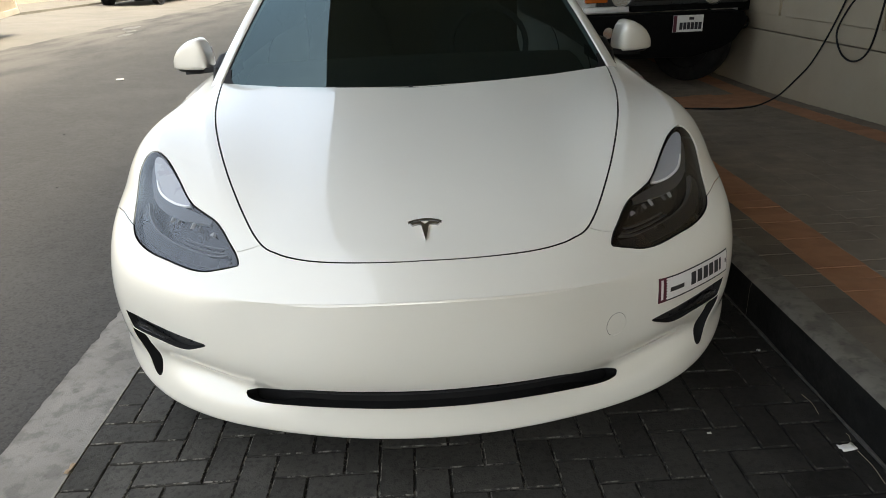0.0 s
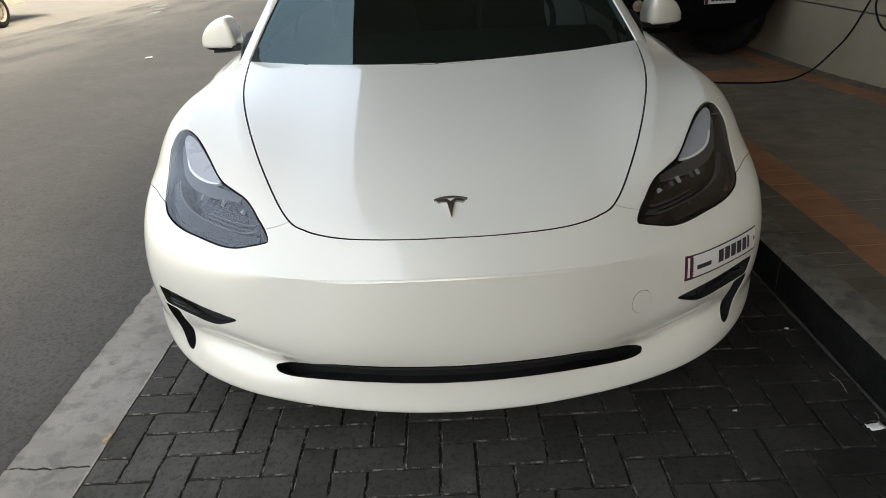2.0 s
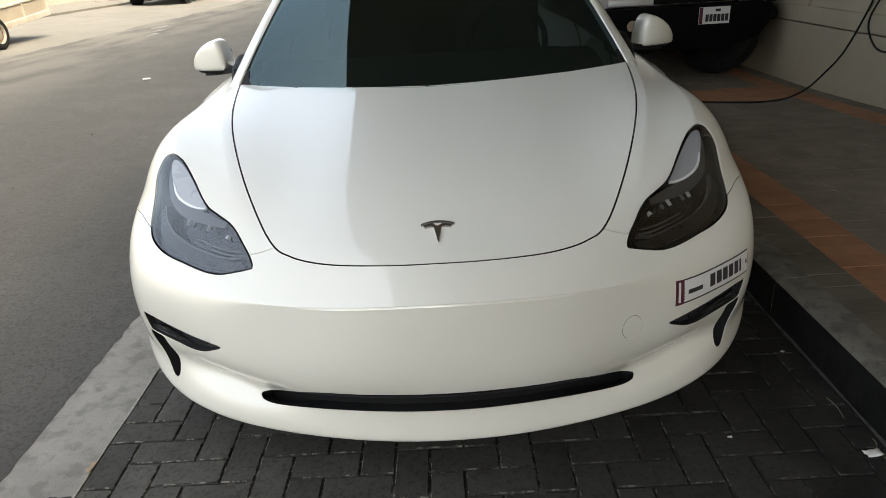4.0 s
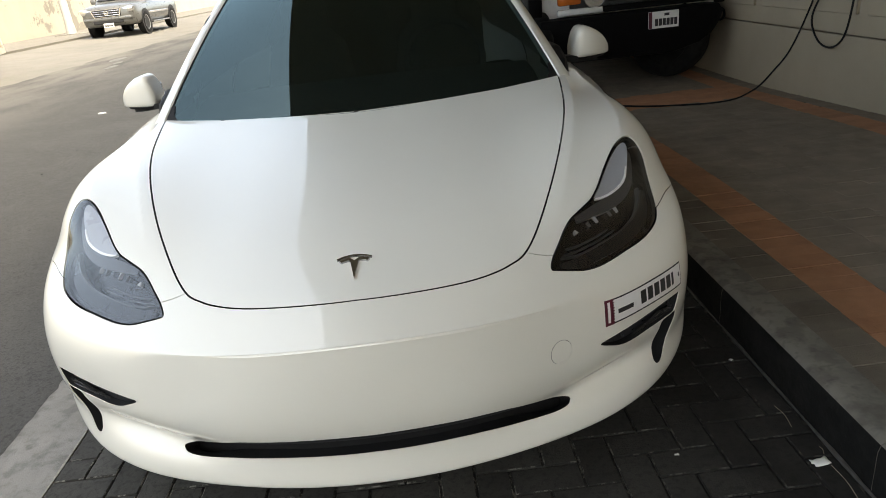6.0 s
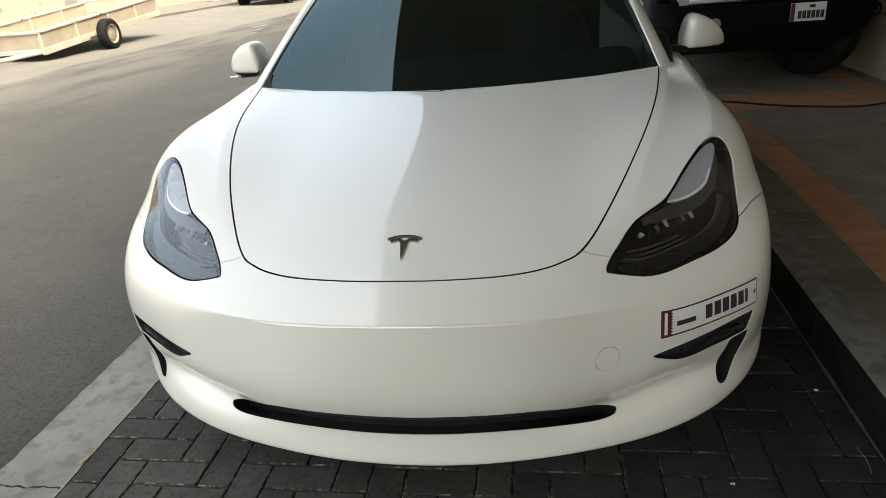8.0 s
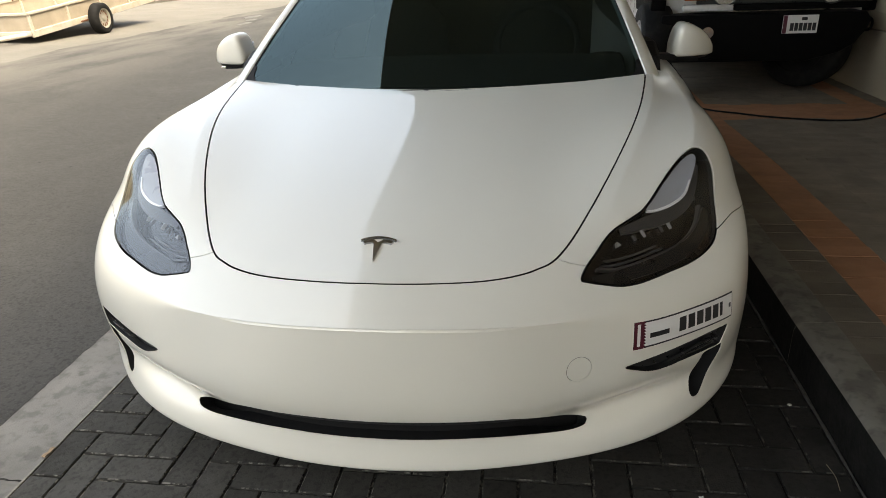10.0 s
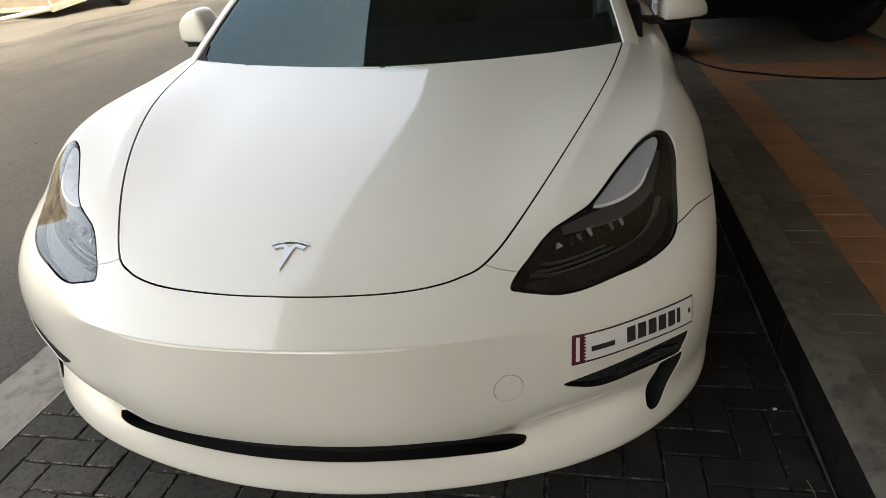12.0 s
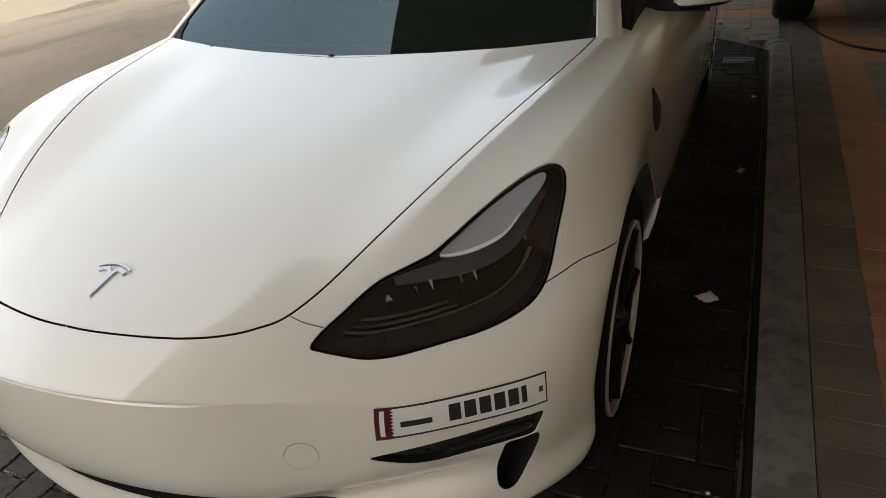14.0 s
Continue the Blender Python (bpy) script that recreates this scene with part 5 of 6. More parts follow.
def off_roader():
    """A boxy off-road car that stands nose-on in the carport."""
    ob = thing("off_road_car", "white boxy off-road car with a black steel bumper", "car", (2.42, 7.2, 0.06))
    cx, y = 2.42, 5.22
    part("body", prism([(y + 0.30, 0.62), (y + 0.22, 0.80), (y + 0.18, 1.02), (y + 0.24, 1.10), (y + 1.25, 1.16), (y + 1.7, 1.62), (y + 3.7, 1.62), (y + 3.95, 1.1), (y + 3.95, 0.45), (y + 3.1, 0.45), (y + 0.9, 0.45)], cx - 0.93, cx + 0.78, 0.04), M_WHITEPAINT, ob, smooth=True)
    part("windscreen", prism([(y + 1.27, 1.18), (y + 1.67, 1.58), (y + 1.66, 1.59), (y + 1.26, 1.19)], cx - 0.68, cx + 0.68), M_TRIM, ob, "dark windscreen")
    bumper = placed(new("bumper"), ob, "black steel bumper")
    outline = [(-1.0, 0.56), (-0.94, 0.47), (-0.5, 0.38), (0.25, 0.36), (0.52, 0.43), (0.64, 0.50), (0.72, 0.62), (0.745, 0.70), (0.70, 0.77), (-0.98, 0.77)]
    part("bumper_beam", prism([(cx + a, b) for a, b in outline], y + 0.005, y + 0.30, 0.02, plane="xz"), M_BLACKPAINT, bumper, smooth=True)
    for a in (-0.62, 0.735):
        part("tow_loop", rings(bmesh.new(), [[(cx + a + (0.035 + 0.011 * math.cos(b)) * math.cos(w), y + 0.05 + 0.011 * math.sin(b), 0.66 + (0.05 + 0.011 * math.cos(b)) * math.sin(w)) for b in np.linspace(0, 2 * math.pi, 7)[:-1]] for w in np.linspace(0, 2 * math.pi, 21)], caps=False), M_BLACKPAINT, bumper, smooth=True)
    part("fog_lamp", lathe([(-0.03, 0.05), (-0.01, 0.052), (0.0, 0.046), (0.012, 0.02), (0.012, 0.002)][::-1], (cx - 0.59, y - 0.0, 0.62), "y", 20), M_CHROME, ob, "round fog lamp", smooth=True)
    part("lower_band", boxed((cx + 0.2, y + 0.155, 0.815), (1.10, 0.08, 0.055), 0.015), M_BLACKPAINT, ob, "black band under the grille", smooth=True)
    part("corner_panel", boxed((cx - 0.575, y + 0.15, 0.815), (0.43, 0.09, 0.06), 0.02), M_WHITEPAINT, ob, "white corner under the indicator", smooth=True)
    part("grille_panel", boxed((cx + 0.06, y + 0.165, 0.94), (1.46, 0.05, 0.20), 0.01), M_TRIM, ob, "black grille panel")
    for k in range(3):
        part("grille_bar", boxed((cx, y + 0.138, 0.885 + 0.05 * k), (0.62, 0.012, 0.014), 0.004), M_MATT, ob)
    part("badge_bar", boxed((cx + 0.01, y + 0.13, 0.955), (0.30, 0.008, 0.042), 0.003), M_BEZEL, ob, "plain grey badge bar")
    for s in (-1, 1):
        lamp = placed(new("headlight"), ob, "round headlight")
        c = (cx + s * 0.44, y + 0.135, 0.935)
        part("reflector", lathe([(0.05, 0.02), (0.045, 0.06), (0.0, 0.098), (-0.012, 0.105), (-0.012, 0.095)], c, "y", 28), M_CHROME, lamp, smooth=True)
        part("lamp_glass", lathe([(-0.014, 0.096), (-0.03, 0.06), (-0.036, 0.002)], c, "y", 28), M_LENS, lamp, smooth=True)
        part("bulb", lathe([(0.03, 0.03), (-0.005, 0.026), (-0.016, 0.012), (-0.018, 0.001)], c, "y", 16), M_RIMLIGHT, lamp, smooth=True)
        part("lamp_ring", lathe([(-0.016, 0.112), (-0.022, 0.108), (-0.018, 0.098), (-0.004, 0.098), (-0.004, 0.112)], c, "y", 28, caps=False), M_TRIM, lamp, smooth=True)
        part("indicator", boxed((cx + s * 0.675, y + 0.15, 0.93), (0.22, 0.06, 0.105), 0.02), M_AMBER, ob, "amber indicator", smooth=True)
    plate_flat(ob, cx + 0.17, y - 0.006, 0.675, 0.285, 0.15, ((-0.14, 0.42, -0.30, 0.46, 6), (0.30, 0.16, 0.0, 0.2, 1)))
    road_wheel(ob, cx + 0.39, y + 0.44, 0.46, 0.385, 0.25, 1, M_DARKRIM, 45)
    road_wheel(ob, cx - 1.0, y + 0.32, 0.46, 0.40, 0.27, -1, M_RIM, 0)
    for s in (-1, 1):
        road_wheel(ob, cx + s * 0.66 - 0.1, y + 3.1, 0.46, 0.40, 0.27, s, M_DARKRIM)
    for s in (-1, 1):
        part("fender_flare", boxed((cx + (0.80 if s > 0 else -1.0), y + (0.72 if s > 0 else 0.62), 0.92), (0.14, 1.0, 0.34), 0.03), M_BLACKPAINT, ob, "broad black fender flare", smooth=True)
    part("under_shield", boxed((cx - 0.08, y + 2.1, 0.42), (1.55, 3.5, 0.2)), M_MATT, ob)


off_roader()


def far_suv():
    """A large silver-beige family car parked across the road."""
    cx, y, z = -10.15, 24.7, 0.255
    ob = thing("parked_suv", "dusty silver-beige large family car on the sandy verge", "car", (cx, y + 2.5, z))
    at = lambda p: (cx + p[0], y + p[1], z + p[2])
    # lower body: rounded sections along its length as place, half width, underside, shoulder, crown
    loops = []
    for f, w, z0, z1, z2 in ((0.0, 0.72, 0.52, 0.86, 0.92), (0.04, 0.84, 0.44, 0.95, 1.00), (0.16, 0.93, 0.38, 1.00, 1.06), (0.45, 0.985, 0.36, 1.03, 1.11), (1.0, 1.0, 0.36, 1.06, 1.15), (1.55, 1.0, 0.36, 1.08, 1.18), (3.0, 1.0, 0.36, 1.10, 1.18), (4.6, 0.99, 0.38, 1.10, 1.18), (4.95, 0.95, 0.42, 1.08, 1.14), (5.1, 0.86, 0.52, 1.00, 1.05)):
        half = [(0.0, z0), (w * 0.82, z0), (w * 0.955, z0 + 0.05), (w * 0.99, z0 + 0.17), (w, (z0 + z1) / 2), (w * 0.985, z1 - 0.05), (w * 0.94, z1), (w * 0.78, z1 + (z2 - z1) * 0.6), (w * 0.45, z2), (0.0, z2 + 0.01)]
        loops.append([at((a, f, b)) for a, b in half] + [at((-a, f, b)) for a, b in half[-2:0:-1]])
    part("body", rings(bmesh.new(), loops), M_SILVER, ob, smooth=True, sharp=60)
    # cabin: rounded plan sections that draw in towards the roof
    plan = lambda w, y0, y1, h: [at((sx * w * kx, y0 + (y1 - y0) * ky, h)) for sx, kx, ky in ((1, 0.86, 0.0), (1, 0.97, 0.03), (1, 1.0, 0.12), (1, 1.0, 0.55), (1, 0.97, 0.95), (1, 0.86, 1.0), (-1, 0.86, 1.0), (-1, 0.97, 0.95), (-1, 1.0, 0.55), (-1, 1.0, 0.12), (-1, 0.97, 0.03), (-1, 0.86, 0.0))]
    part("cabin", rings(bmesh.new(), [plan(w, a, b, h) for w, a, b, h in ((0.93, 1.28, 5.02, 1.08), (0.90, 1.42, 5.0, 1.22), (0.80, 2.02, 4.9, 1.70), (0.74, 2.25, 4.8, 1.83), (0.55, 2.6, 4.6, 1.88))]), M_SILVER, ob, smooth=True, sharp=50)
    wind = [(s * w, f, h) for f, h, w in ((1.415, 1.235, 0.76), (1.98, 1.69, 0.67)) for s in (-1, 1)]
    part("windscreen", rings(bmesh.new(), [[at((wind[k][0], wind[k][1] + d, wind[k][2] + e)) for k in (0, 1, 3, 2)] for d, e in ((-0.02, 0.012), (0.03, -0.02))]), M_TRIM, ob, "dark windscreen")
    for s in (-1, 1):
        for f0, f1, g0, g1 in ((1.78, 2.60, 2.22, 2.62), (2.70, 3.62, 2.72, 3.58), (3.72, 4.62, 3.68, 4.50)):
            quad = [(s * 0.905, f0, 1.21), (s * 0.905, f1, 1.21), (s * 0.812, g1, 1.66), (s * 0.812, g0, 1.66)]
            part("side_glass", rings(bmesh.new(), [[at((p[0] + s * d, p[1], p[2])) for p in quad] for d in (-0.02, 0.008)]), M_TRIM, ob, "dark side glass")
        lamp = placed(new("headlight"), ob, "clear wrap-round headlight")
        part("lamp_body", prism([at((s * a, 0, b))[::2] for a, b in ((0.52, 0.80), (0.90, 0.82), (0.94, 0.98), (0.80, 1.01), (0.55, 0.95))], y + 0.015, y + 0.30, 0.02, plane="xz"), M_CHROME, lamp, smooth=True)
        part("fog_lamp", lathe([(0.03, 0.06), (-0.01, 0.055), (-0.012, 0.01)], at((s * 0.72, 0.05, 0.56)), "y", 16), M_LENS, ob, smooth=True)
        part("door_mirror", boxed(at((s * 1.06, 1.78, 1.24)), (0.22, 0.13, 0.19), 0.05), M_SILVER, ob, smooth=True)
        part("side_step", boxed(at((s * 0.98, 2.5, 0.36)), (0.14, 1.9, 0.06), 0.02), M_SILVER, ob, "silver side step", smooth=True)
        part("side_moulding", boxed(at((s * 0.995, 2.5, 0.70)), (0.03, 2.1, 0.07), 0.01), M_CHROME, ob, "bright side moulding")
        part("roof_rail", tube([at((s * 0.68, f, h)) for f, h in ((2.5, 1.84), (2.6, 1.93), (3.6, 1.95), (4.5, 1.93), (4.6, 1.84))], 0.02, sides=8), M_TRIM, ob, "dark roof rail", smooth=True)
        for yy in (0.98, 4.05):
            part("arch_shadow", lathe([(s * 0.02, 0.46), (s * 0.03, 0.46), (s * 0.03, 0.02)], at((s * 0.972, yy, 0.40)), "x", 30), M_GAP, ob)
            road_wheel(ob, cx + s * 0.88, y + yy, z + 0.38, 0.39, 0.27, s)
    grille_ = placed(new("grille"), ob, "broad grille with bright bars")
    part("grille_back", boxed(at((0, 0.02, 0.82)), (1.0, 0.09, 0.24), 0.03), M_GAP, grille_)
    part("grille_frame", rings(bmesh.new(), [[at((a * k, -0.035, 0.82 + b * k)) for a, b in ((-0.54, 0.13), (0.54, 0.13), (0.46, -0.13), (-0.46, -0.13))] for k in (1.0, 0.92)], caps=False), M_CHROME, grille_)
    for k in range(3):
        part("grille_bar", boxed(at((0, -0.03, 0.745 + 0.072 * k)), (0.94, 0.03, 0.022), 0.008), M_CHROME, grille_, smooth=True)
    part("badge", lathe([(-0.005, 0.08), (-0.02, 0.075), (-0.02, 0.045), (-0.005, 0.04)], at((0, -0.035, 0.83)), "y", 20), M_CHROME, grille_, "plain oval badge")
    part("bumper", boxed(at((0, 0.06, 0.63)), (1.72, 0.22, 0.12), 0.05, segments=3), M_SILVER, ob, smooth=True)
    part("bumper_opening", boxed(at((0, 0.0, 0.53)), (1.05, 0.09, 0.13), 0.03), M_GAP, ob, "dark bumper opening")
    part("plate", boxed(at((0, -0.06, 0.42)), (0.36, 0.02, 0.14), 0.005), M_PLATE, ob, "white number plate")
    for k in range(4):
        part("plate_bar", boxed(at((-0.10 + 0.07 * k, -0.073, 0.41)), (0.05, 0.006, 0.06)), M_INK, ob, "plain dark bar")


far_suv()


def trailer():
    """An open trailer with low steel sides, its nose down."""
    x0, x1, y0, y1, base, rail = -9.85, -8.15, 9.86, 13.95, 0.512, 0.827
    ob = thing("trailer", "cream-painted steel trailer with low panelled sides, tipped on its nose", "trailer", (-9.0, 11.62, 0.465))
    part("deck", boxed(((x0 + x1) / 2, (y0 + y1) / 2, base + 0.01), (x1 - x0 - 0.06, y1 - y0, 0.03), 0.005), M_PLYWOOD, ob, "bleached plank deck")
    mid, high = (y0 + y1) / 2, (base + rail) / 2
    for x in (x0, x1):
        part("lower_beam", boxed((x, mid, base - 0.015), (0.06, y1 - y0, 0.11), 0.008), M_CREAMSTEEL, ob)
        part("upper_rail", boxed((x, mid, rail), (0.045, y1 - y0, 0.045), 0.008), M_CREAMSTEEL, ob)
        part("side_panel", boxed((x - 0.006, mid, high), (0.010, y1 - y0 - 0.04, rail - base)), M_PLYWOOD, ob, "weathered side panel")
        for f in (0.007, 0.26, 0.52, 0.77, 0.993):
            part("upright", boxed((x + 0.004, y0 + (y1 - y0) * f, high), (0.042, 0.042, rail - base - 0.05), 0.006), M_CREAMSTEEL, ob)
        part("rail_bolt", lathe([(0.02, 0.02), (0.035, 0.018), (0.036, 0.002)], (x, 11.75, rail), "x", 10), M_RUST, ob)
    part("end_rail", boxed(((x0 + x1) / 2, y0, rail), (x1 - x0, 0.045, 0.045), 0.008), M_CREAMSTEEL, ob)
    part("end_panel", boxed(((x0 + x1) / 2, y0 + 0.01, high), (x1 - x0 - 0.05, 0.012, rail - base)), M_PLYWOOD, ob, "weathered end panel")
    part("end_beam", boxed(((x0 + x1) / 2, y0, base), (x1 - x0, 0.06, 0.07), 0.008), M_CREAMSTEEL, ob)
    gate = placed(new("tail_gate"), ob, "open tubular gate at the raised end")
    for z in (0.06, 0.30, 0.52):
        part("gate_bar", tube([(x0, y1, rail - 0.28 + z), (x1, y1, rail - 0.28 + z)], 0.018, sides=8), M_CREAMSTEEL, gate, smooth=True)
    for f in (0.0, 0.5, 1.0):
        part("gate_post", tube([(x0 + (x1 - x0) * f, y1, base), (x0 + (x1 - x0) * f, y1, rail + 0.24)], 0.020, sides=8), M_CREAMSTEEL, gate, smooth=True)
    for x in (x0 + 0.05, x1 - 0.05):
        part("drawbar", tube([(x, y0 + 0.1, base - 0.02), ((x0 + x1) / 2, y0 - 1.25, base - 0.03)], 0.04, sides=8), M_CREAMSTEEL, ob, smooth=True)
    part("axle", tube([(x0 - 0.10, 11.62, 0.465), (x1 + 0.12, 11.62, 0.465)], 0.03), M_RUST, ob)
    for x in (x0, x1):
        part("leaf_spring", boxed((x + 0.02, 11.55, 0.475), (0.05, 0.7, 0.03), 0.008), M_RUST, ob, "rusty leaf spring")
    for s, x in ((1, x1 + 0.17), (-1, x0 - 0.17)):
        road_wheel(ob, x, 11.62, 0.465, 0.285, 0.19, s, M_WHEELSTEEL, 0, 0)
    slotted_wheel(ob, x1 + 0.17 + 0.056, 11.62, 0.465, 0.125, 1)
    ob.rotation_euler = (radians(4.8), 0, 0)


trailer()

# far side: wall and pole
far_wall = setting(part("wall_far", boxed((-15.5, 30, 1.5), (0.3, 110, 3.2), 0.01), M_FARWALL), "sunlit cream boundary wall with peeling paint", "wall")
pole = thing("street_pole", "grey steel pole on the far footway", "pole", (-13.6, 29.3, 0.365))
part("shaft", lathe([(0, 0.21), (0.02, 0.21), (0.5, 0.17), (6.5, 0.12)], (-13.6, 29.3, 0.365), "z", 18), M_STEEL, pole, smooth=True)
part("foot_plate", boxed((-13.5, 29.3, 0.375), (1.3, 0.7, 0.05), 0.01), M_CONCRETE, pole)

# ---- small things ----
cable = thing("charging_cable", "black charging cable looped on the wall and trailing to the car", "cable", (2.2, 4.0, 0.1))
floor_z = lambda y: walk_z(y) + 0.011
run = smooth_line([(1.50, 5.62, floor_z(5.6)), (1.495, 5.42, floor_z(5.4)), (1.545, 5.2, floor_z(5.2)), (1.61, 4.93, floor_z(4.93)), (1.69, 4.73, floor_z(4.73)), (1.80, 4.55, floor_z(4.55)), (1.95, 4.43, floor_z(4.43)), (2.14, 4.27, floor_z(4.27)), (2.42, 4.14, floor_z(4.14)), (2.62, 4.10, floor_z(4.1)), (2.80, 4.14, floor_z(4.14) + 0.004), (2.95, 4.21, floor_z(4.2) + 0.03), (3.06, 4.25, 0.165), (3.15, 4.23, 0.27), (3.22, 4.15, 0.42), (3.25, 4.02, 0.66), (3.255, 3.88, 0.93), (3.255, 3.80, 1.15), (3.255, 3.74, 1.42)], 10)
part("trailing_run", tube(run, 0.0072), M_CABLE, cable, smooth=True)
coil = smooth_line([(3.25, 3.72, 1.42), (3.245, 3.60, 1.12), (3.245, 3.82, 0.86), (3.245, 3.91, 0.68), (3.245, 3.80, 0.535), (3.245, 3.63, 0.505), (3.245, 3.49, 0.60), (3.245, 3.43, 0.85), (3.25, 3.42, 1.2), (3.25, 3.55, 1.42)], 10)
part("hanging_loop", tube(coil, 0.0072), M_CABLE, cable, smooth=True)
charger = thing("wall_charger", "plain white wall box that holds the cable", "charger", (3.2, 3.62, 1.5))
part("casing", boxed((3.215, 3.62, 1.56), (0.11, 0.26, 0.36), 0.03, segments=3), M_WHITE, charger, smooth=True)
part("cable_hook", boxed((3.15, 3.62, 1.40), (0.06, 0.10, 0.03), 0.01), M_TRIM, charger)

post = thing("white_post", "white painted post with a dark base ring", "post", (3.08, 2.2, walk_z(2.2)))
part("post_shaft", boxed((3.08, 2.2, 1.55), (0.062, 0.062, 2.86), 0.006), M_WHITE, post)
part("base_ring", boxed((3.08, 2.2, walk_z(2.2) + 0.008), (0.075, 0.075, 0.02), 0.006), M_GAP, post)
fitting = thing("wall_fitting", "small dark outlet plate on the plaster wall", "outlet", (WALL_X - 0.004, 2.98, 0.50))
part("plate_cover", boxed((WALL_X - 0.004, 2.98, 0.50), (0.012, 0.022, 0.034), 0.003), M_BEZEL, fitting)


def scrap(name, label, category, x, y, z, w, h, material, turn=0.0, seed=1, curl=0.006):
    """A small crumpled sheet that lies on the ground."""
    rnd = random.Random(seed)
    n = 5
    verts = []
    for j in range(n):
        for i in range(n):
            a, b = (i / (n - 1) - 0.5) * w * (1 + 0.15 * rnd.uniform(-1, 1)), (j / (n - 1) - 0.5) * h * (1 + 0.15 * rnd.uniform(-1, 1))
            c, s = math.cos(turn), math.sin(turn)
            verts.append((x + a * c - b * s, y + a * s + b * c, z + 0.003 + curl * rnd.random()))
    low = [(p, q, r - 0.002) for p, q, r in verts]
    faces = []
    for j in range(n - 1):
        for i in range(n - 1):
            k = j * n + i
            faces += [(k, k + 1, k + n + 1, k + n), (25 + k, 25 + k + n, 25 + k + n + 1, 25 + k + 1)]
    rim = [0, 1, 2, 3, 4, 9, 14, 19, 24, 23, 22, 21, 20, 15, 10, 5]
    faces += [(rim[k - 1], 25 + rim[k - 1], 25 + rim[k], rim[k]) for k in range(16)]
    return tagged(raw(name, verts + low, faces, material), label, category)


scrap("paper_scrap", "small white paper scrap beside the kerb", "litter", 1.150, 0.092, 0.0, 0.045, 0.026, M_PAPER, 0.1, 3)
scrap("paper_scrap", "tiny white paper crumb on the paving", "litter", 1.15, 0.615, 0.0, 0.012, 0.01, M_PAPER, 0.5, 4, 0.003)
scrap("paper_scrap", "tiny white paper crumb on the paving", "litter", 0.80, 0.19, 0.0, 0.012, 0.006, M_PAPER, 0.1, 5, 0.003)
scrap("paper_scrap", "white wrapper lying on the asphalt", "litter", -3.72, 7.54, street_z(-3.72, 0) - 0.004, 0.085, 0.06, M_PAPER, 0.3, 6, 0.02)
scrap("paper_scrap", "small white paper crumb by the kerb foot", "litter", 1.196, 3.68, 0.0, 0.02, 0.03, M_PAPER, 0.4, 9, 0.004)
scrap("dry_leaf", "pale dry leaf on the dark paving under the car", "leaf", 1.09, 1.45, 0.0, 0.06, 0.045, M_PAPER, 0.7, 7, 0.012)
scrap("dry_leaf", "brown crumbled leaf in the joint of the strip", "leaf", -1.052, 0.205, 0.0, 0.012, 0.045, M_LEAF, -0.1, 12, 0.006)
scrap("dry_leaf", "brown dry leaf beside the kerb", "leaf", 1.16, 2.55, 0.0, 0.05, 0.03, M_LEAF, 1.2, 8, 0.012)
for x0, y0, x1, y1, bend in ((1.171, 0.075, 1.164, -0.055, 0.004), (1.159, 0.345, 1.156, 0.244, 0.005), (1.183, 0.15, 1.178, 0.12, 0.002)):
    straw = thing("straw", "dry straw stalk on the block paving", "straw", (x0, y0, 0), "straw by the kerb")
    part("stalk", tube(smooth_line([(x0, y0, 0.004), ((x0 + x1) / 2 + bend, (y0 + y1) / 2, 0.007), (x1, y1, 0.004)], 5), 0.0009, sides=5), M_TWIG, straw)
rnd = random.Random(11)
for k in range(9):
    x, y = rnd.uniform(-3.2, -1.45), rnd.uniform(0.4, 5.5)
    scrap("pebble_chip", "small dark stone chip on the asphalt", "stone chip", x, y, street_z(x, y) - 0.005, 0.016, 0.012, M_GAP, rnd.random(), 20 + k, 0.006)["group"] = "stone chips on the road"

drain = thing("drain_slot", "rusty drain slot let into the dark paving", "drain", (1.10, 4.45, 0.0))
part("drain_frame", boxed((1.09, 4.47, 0.003), (0.20, 0.16, 0.012), 0.002), M_KERB, drain)
part("drain_opening", boxed((1.09, 4.42, 0.0095), (0.18, 0.022, 0.004)), M_GAP, drain)
part("drain_opening", boxed((1.09, 4.50, 0.0095), (0.18, 0.022, 0.004)), M_GAP, drain)
part("rusty_block", boxed((1.165, 4.47, 0.006), (0.045, 0.12, 0.02), 0.004), M_RUST, drain, "rust-brown block")


def dried_patch(x, y, w, h, seed):
    """A thin crust of dried cement on the asphalt with a ragged edge."""
    ob = thing("cement_patch", "thin crust of dried pale cement on the asphalt", "patch", (x, y, street_z(x, y)), "cement patches on the road")
    rim = []
    for k in range(28):
        a = 2 * math.pi * k / 28
        r = 0.75 + 0.45 * noise.noise(Vector((math.cos(a) * 1.3 + seed, math.sin(a) * 1.3, seed)))
        rim.append((x + w * r * math.cos(a), y + h * r * math.sin(a)))
    loops = [[(px, py, street_z(px, py) + z) for px, py in rim] for z in (-0.01, 0.001)]
    loops.append([(x + (px - x) * 0.9, y + (py - y) * 0.9, street_z(px, py) + 0.004) for px, py in rim])
    part("crust", rings(bmesh.new(), loops), M_PATCH, ob, smooth=True)


for patch in ((-6.45, 15.3, 0.16, 0.55, 1.0), (-5.95, 13.6, 0.10, 0.5, 2.0), (-6.15, 14.5, 0.09, 0.32, 5.0)):
    dried_patch(*patch)


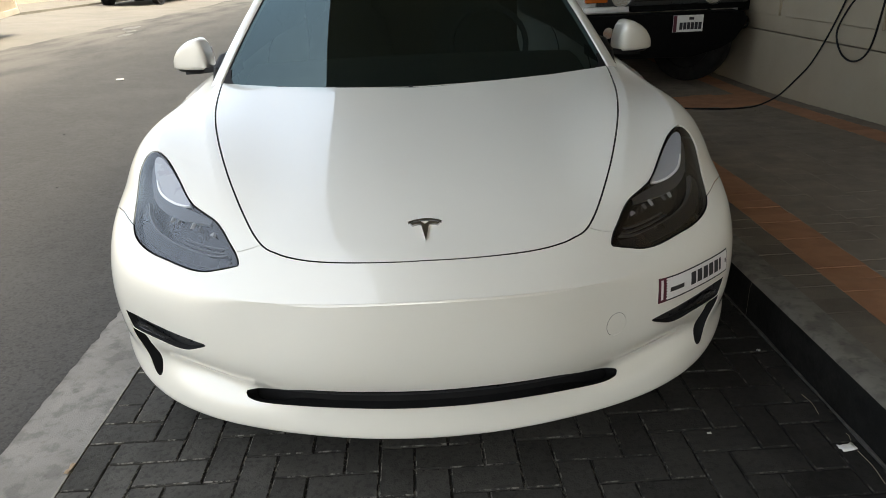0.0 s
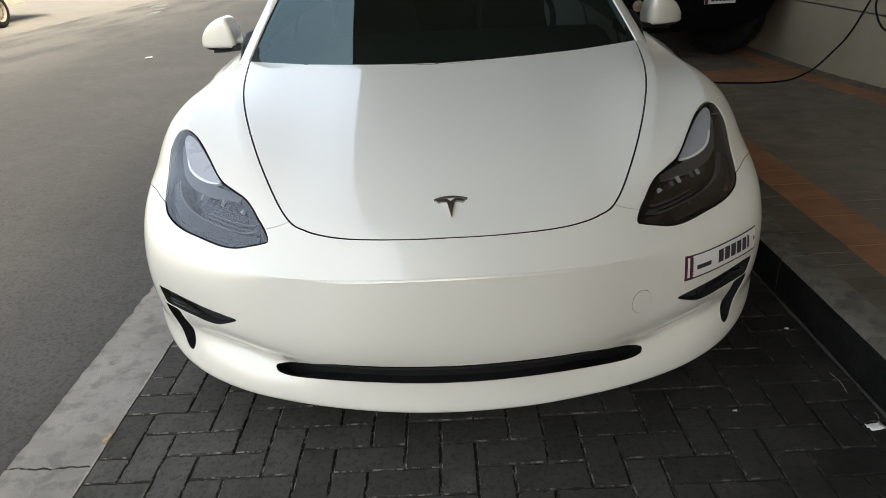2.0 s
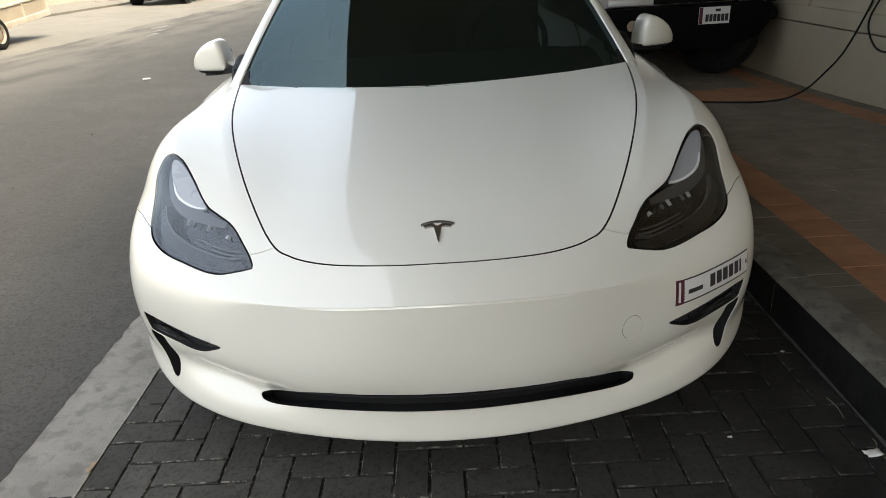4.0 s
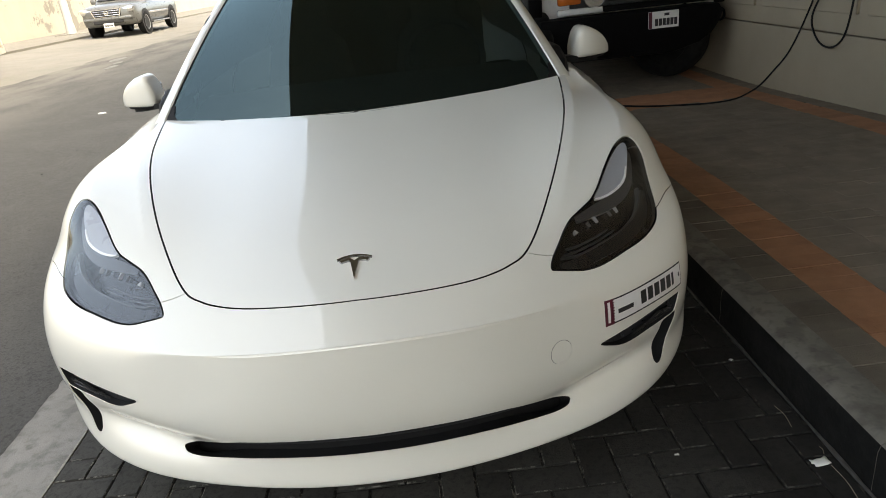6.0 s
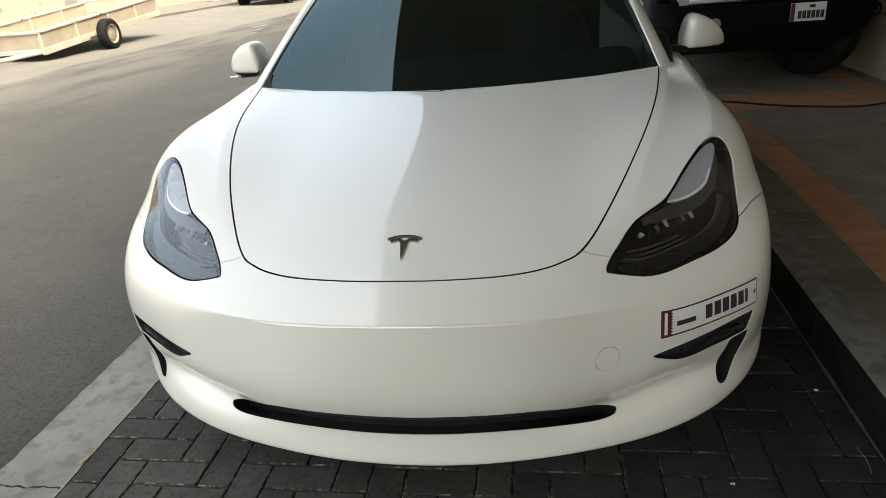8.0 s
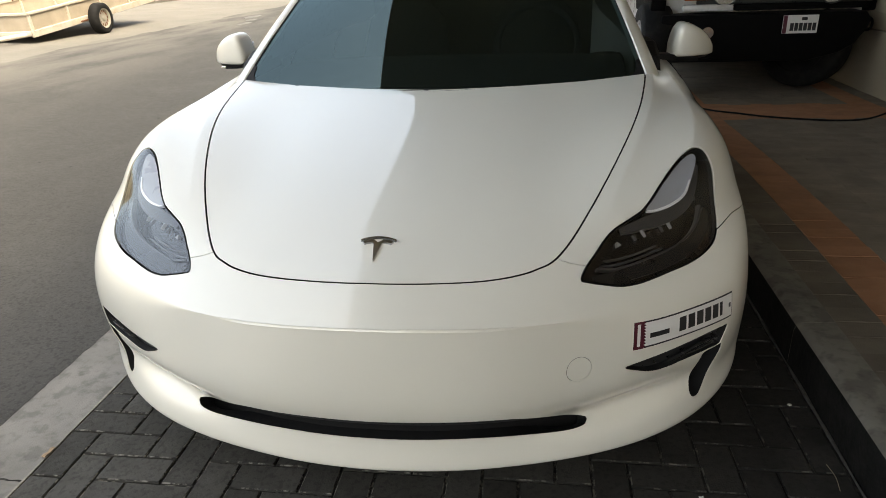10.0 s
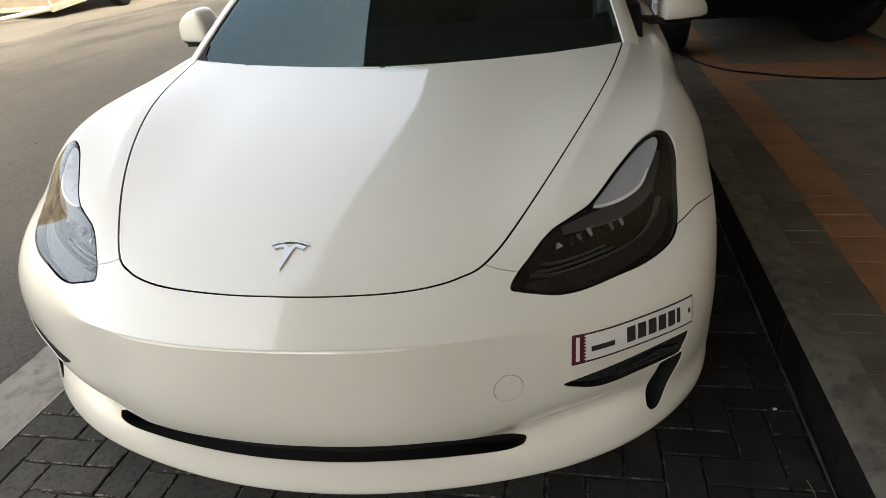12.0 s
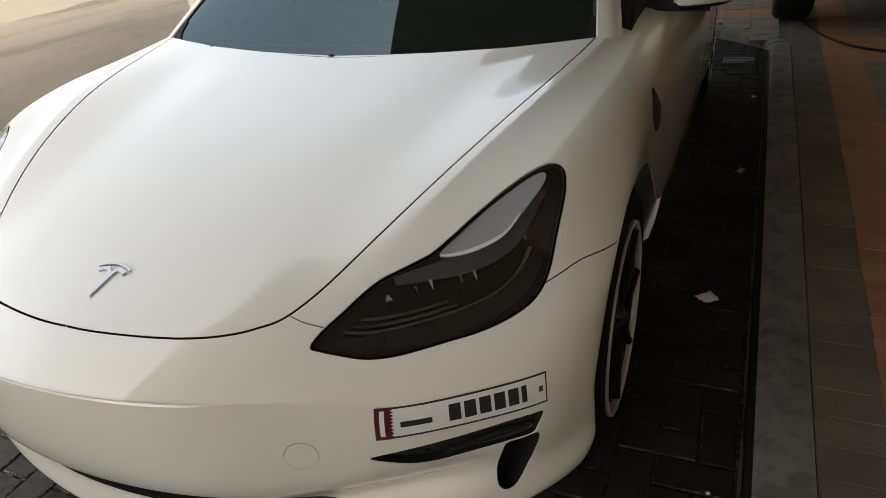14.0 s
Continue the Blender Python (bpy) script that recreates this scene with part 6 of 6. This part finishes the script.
# ---- paving pieces ----
def block_mesh(name, w, d, material, edge=None, chamfer=0.003, depth=0.03):
    """A paving block about its own centre, its top at 0, with a worn chamfer."""
    c = chamfer
    verts = [(sx * (w / 2 - i), sy * (d / 2 - i), z) for z, i in ((-depth, 0), (-c, 0), (0, c)) for sx, sy in ((-1, -1), (1, -1), (1, 1), (-1, 1))]
    faces = [(8, 9, 10, 11)] + [(a + k, a + (k + 1) % 4, a + 4 + (k + 1) % 4, a + 4 + k) for a in (0, 4) for k in range(4)]
    me = bpy.data.meshes.new(name)
    me.from_pydata(verts, [], faces)
    me.materials.append(material)
    if edge:
        me.materials.append(edge)
        for p in list(me.polygons)[5:]:
            p.material_index = 1
    return me


def lay(blocks, parent, name, material, near, edge=None, chamfer=0.003):
    """Blocks as (x, y, width, depth, z, tilt): those near as parts, the rest as one joined mesh."""
    shared, verts, faces = {}, [], []
    rnd = random.Random(5)
    for x, y, w, d, z in blocks:
        z += rnd.uniform(-0.0016, 0.0012)
        key = (round(w, 3), round(d, 3))
        if key not in shared:
            shared[key] = block_mesh(name, w, d, material, edge, chamfer)
        m = pose(x, y, z, rnd.uniform(-0.5, 0.5), rnd.uniform(-0.5, 0.5), rnd.uniform(-0.35, 0.35))
        if near(x, y):
            ob = new(name, shared[key])
            ob.matrix_world = m
            placed(ob, parent)
        else:
            k = len(verts)
            verts += [m @ v.co for v in shared[key].vertices]
            faces += [tuple(k + i for i in p.vertices) for p in shared[key].polygons]
    if verts:
        field = tagged(raw(name + "_field", verts, faces, material, parent, smooth=False), kind="stuff")
        if edge:
            field.data.materials.append(edge)
            field.data.polygons.foreach_set("material_index", [0, 0, 0, 0, 0, 1, 1, 1, 1] * (len(faces) // 9))


herring = []
m = MODULE
for a in range(-90, 90):
    for b in range(-90, 90):
        ox, oy = -1.0485 + a * m + b * 2 * m, 0.312 - a * m + b * 2 * m
        for x0, y0, w, d in ((ox, oy, 2 * m, m), (ox, oy - 2 * m, m, 2 * m)):
            xa, xb = max(x0, BAY[0]), min(x0 + w, kerb_x(y0) - 0.018)
            ya, yb = y0, y0 + d
            if xb - xa > 0.03 and -8.95 < ya and yb < 7.0 and xb < np.interp(yb, TURN[:, 1], TURN[:, 0]) + 0.06:
                herring.append(((xa + xb) / 2, (ya + yb) / 2, xb - xa - JOINT, yb - ya - JOINT, 0.0))
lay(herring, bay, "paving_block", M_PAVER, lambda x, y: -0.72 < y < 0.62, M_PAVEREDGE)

grey, band, kerbside = [], [], []
columns = [(KERB_X + 0.131, 1.492, 0), (1.492, 1.70, 1), (1.70, 1.92, 0), (1.92, 2.135, 0), (2.135, 2.34, 0), (2.34, 2.545, 0), (2.545, 2.75, 0), (2.75, 2.95, 0), (2.95, 3.15, 1), (3.15, WALL_X, 0)]
for k in range(-89, 90):
    for i, (xa, xb, orange) in enumerate(columns):
        ya = k * 0.1 + (0.05 if i % 2 else 0.0)
        cross = 4.22 <= ya + 0.05 <= 4.86 and 1.65 < xa < 3.0
        xa, xb = (x + float(np.interp(x, (1.35, 1.49, 1.70, 2.4), (0.012, 0.022, 0.022, 0.0))) * min(ya, 6.0) for x in (xa, xb))
        (band if orange or cross else kerbside if i == 0 else grey).append(((xa + xb) / 2, ya + 0.05, xb - xa - 0.0007, 0.0993, walk_z(ya + 0.05)))
for k in range(36):
    for i in range(11):
        x, y = 1.243 - 0.204 * i, 4.75 + 0.1 * k
        if y - 0.05 > 0.135 + np.interp(x + 0.05, TURN[::-1, 0], TURN[::-1, 1]):
            (band if 5.6 < y < 5.9 else grey).append((x, y, 0.2, 0.0975, walk_z(y)))
lay(kerbside, walk_bed, "kerbside_block", M_KERBSIDE, lambda x, y: 0.3 < y < 5.0, chamfer=0.0009)
lay(grey, walk_bed, "walk_block", M_WALKPAVER, lambda x, y: -0.5 < y < 2.6, chamfer=0.0004)
lay(band, walk_bed, "terracotta_block", M_ORANGE, lambda x, y: -0.5 < y < 4.2, chamfer=0.0004)
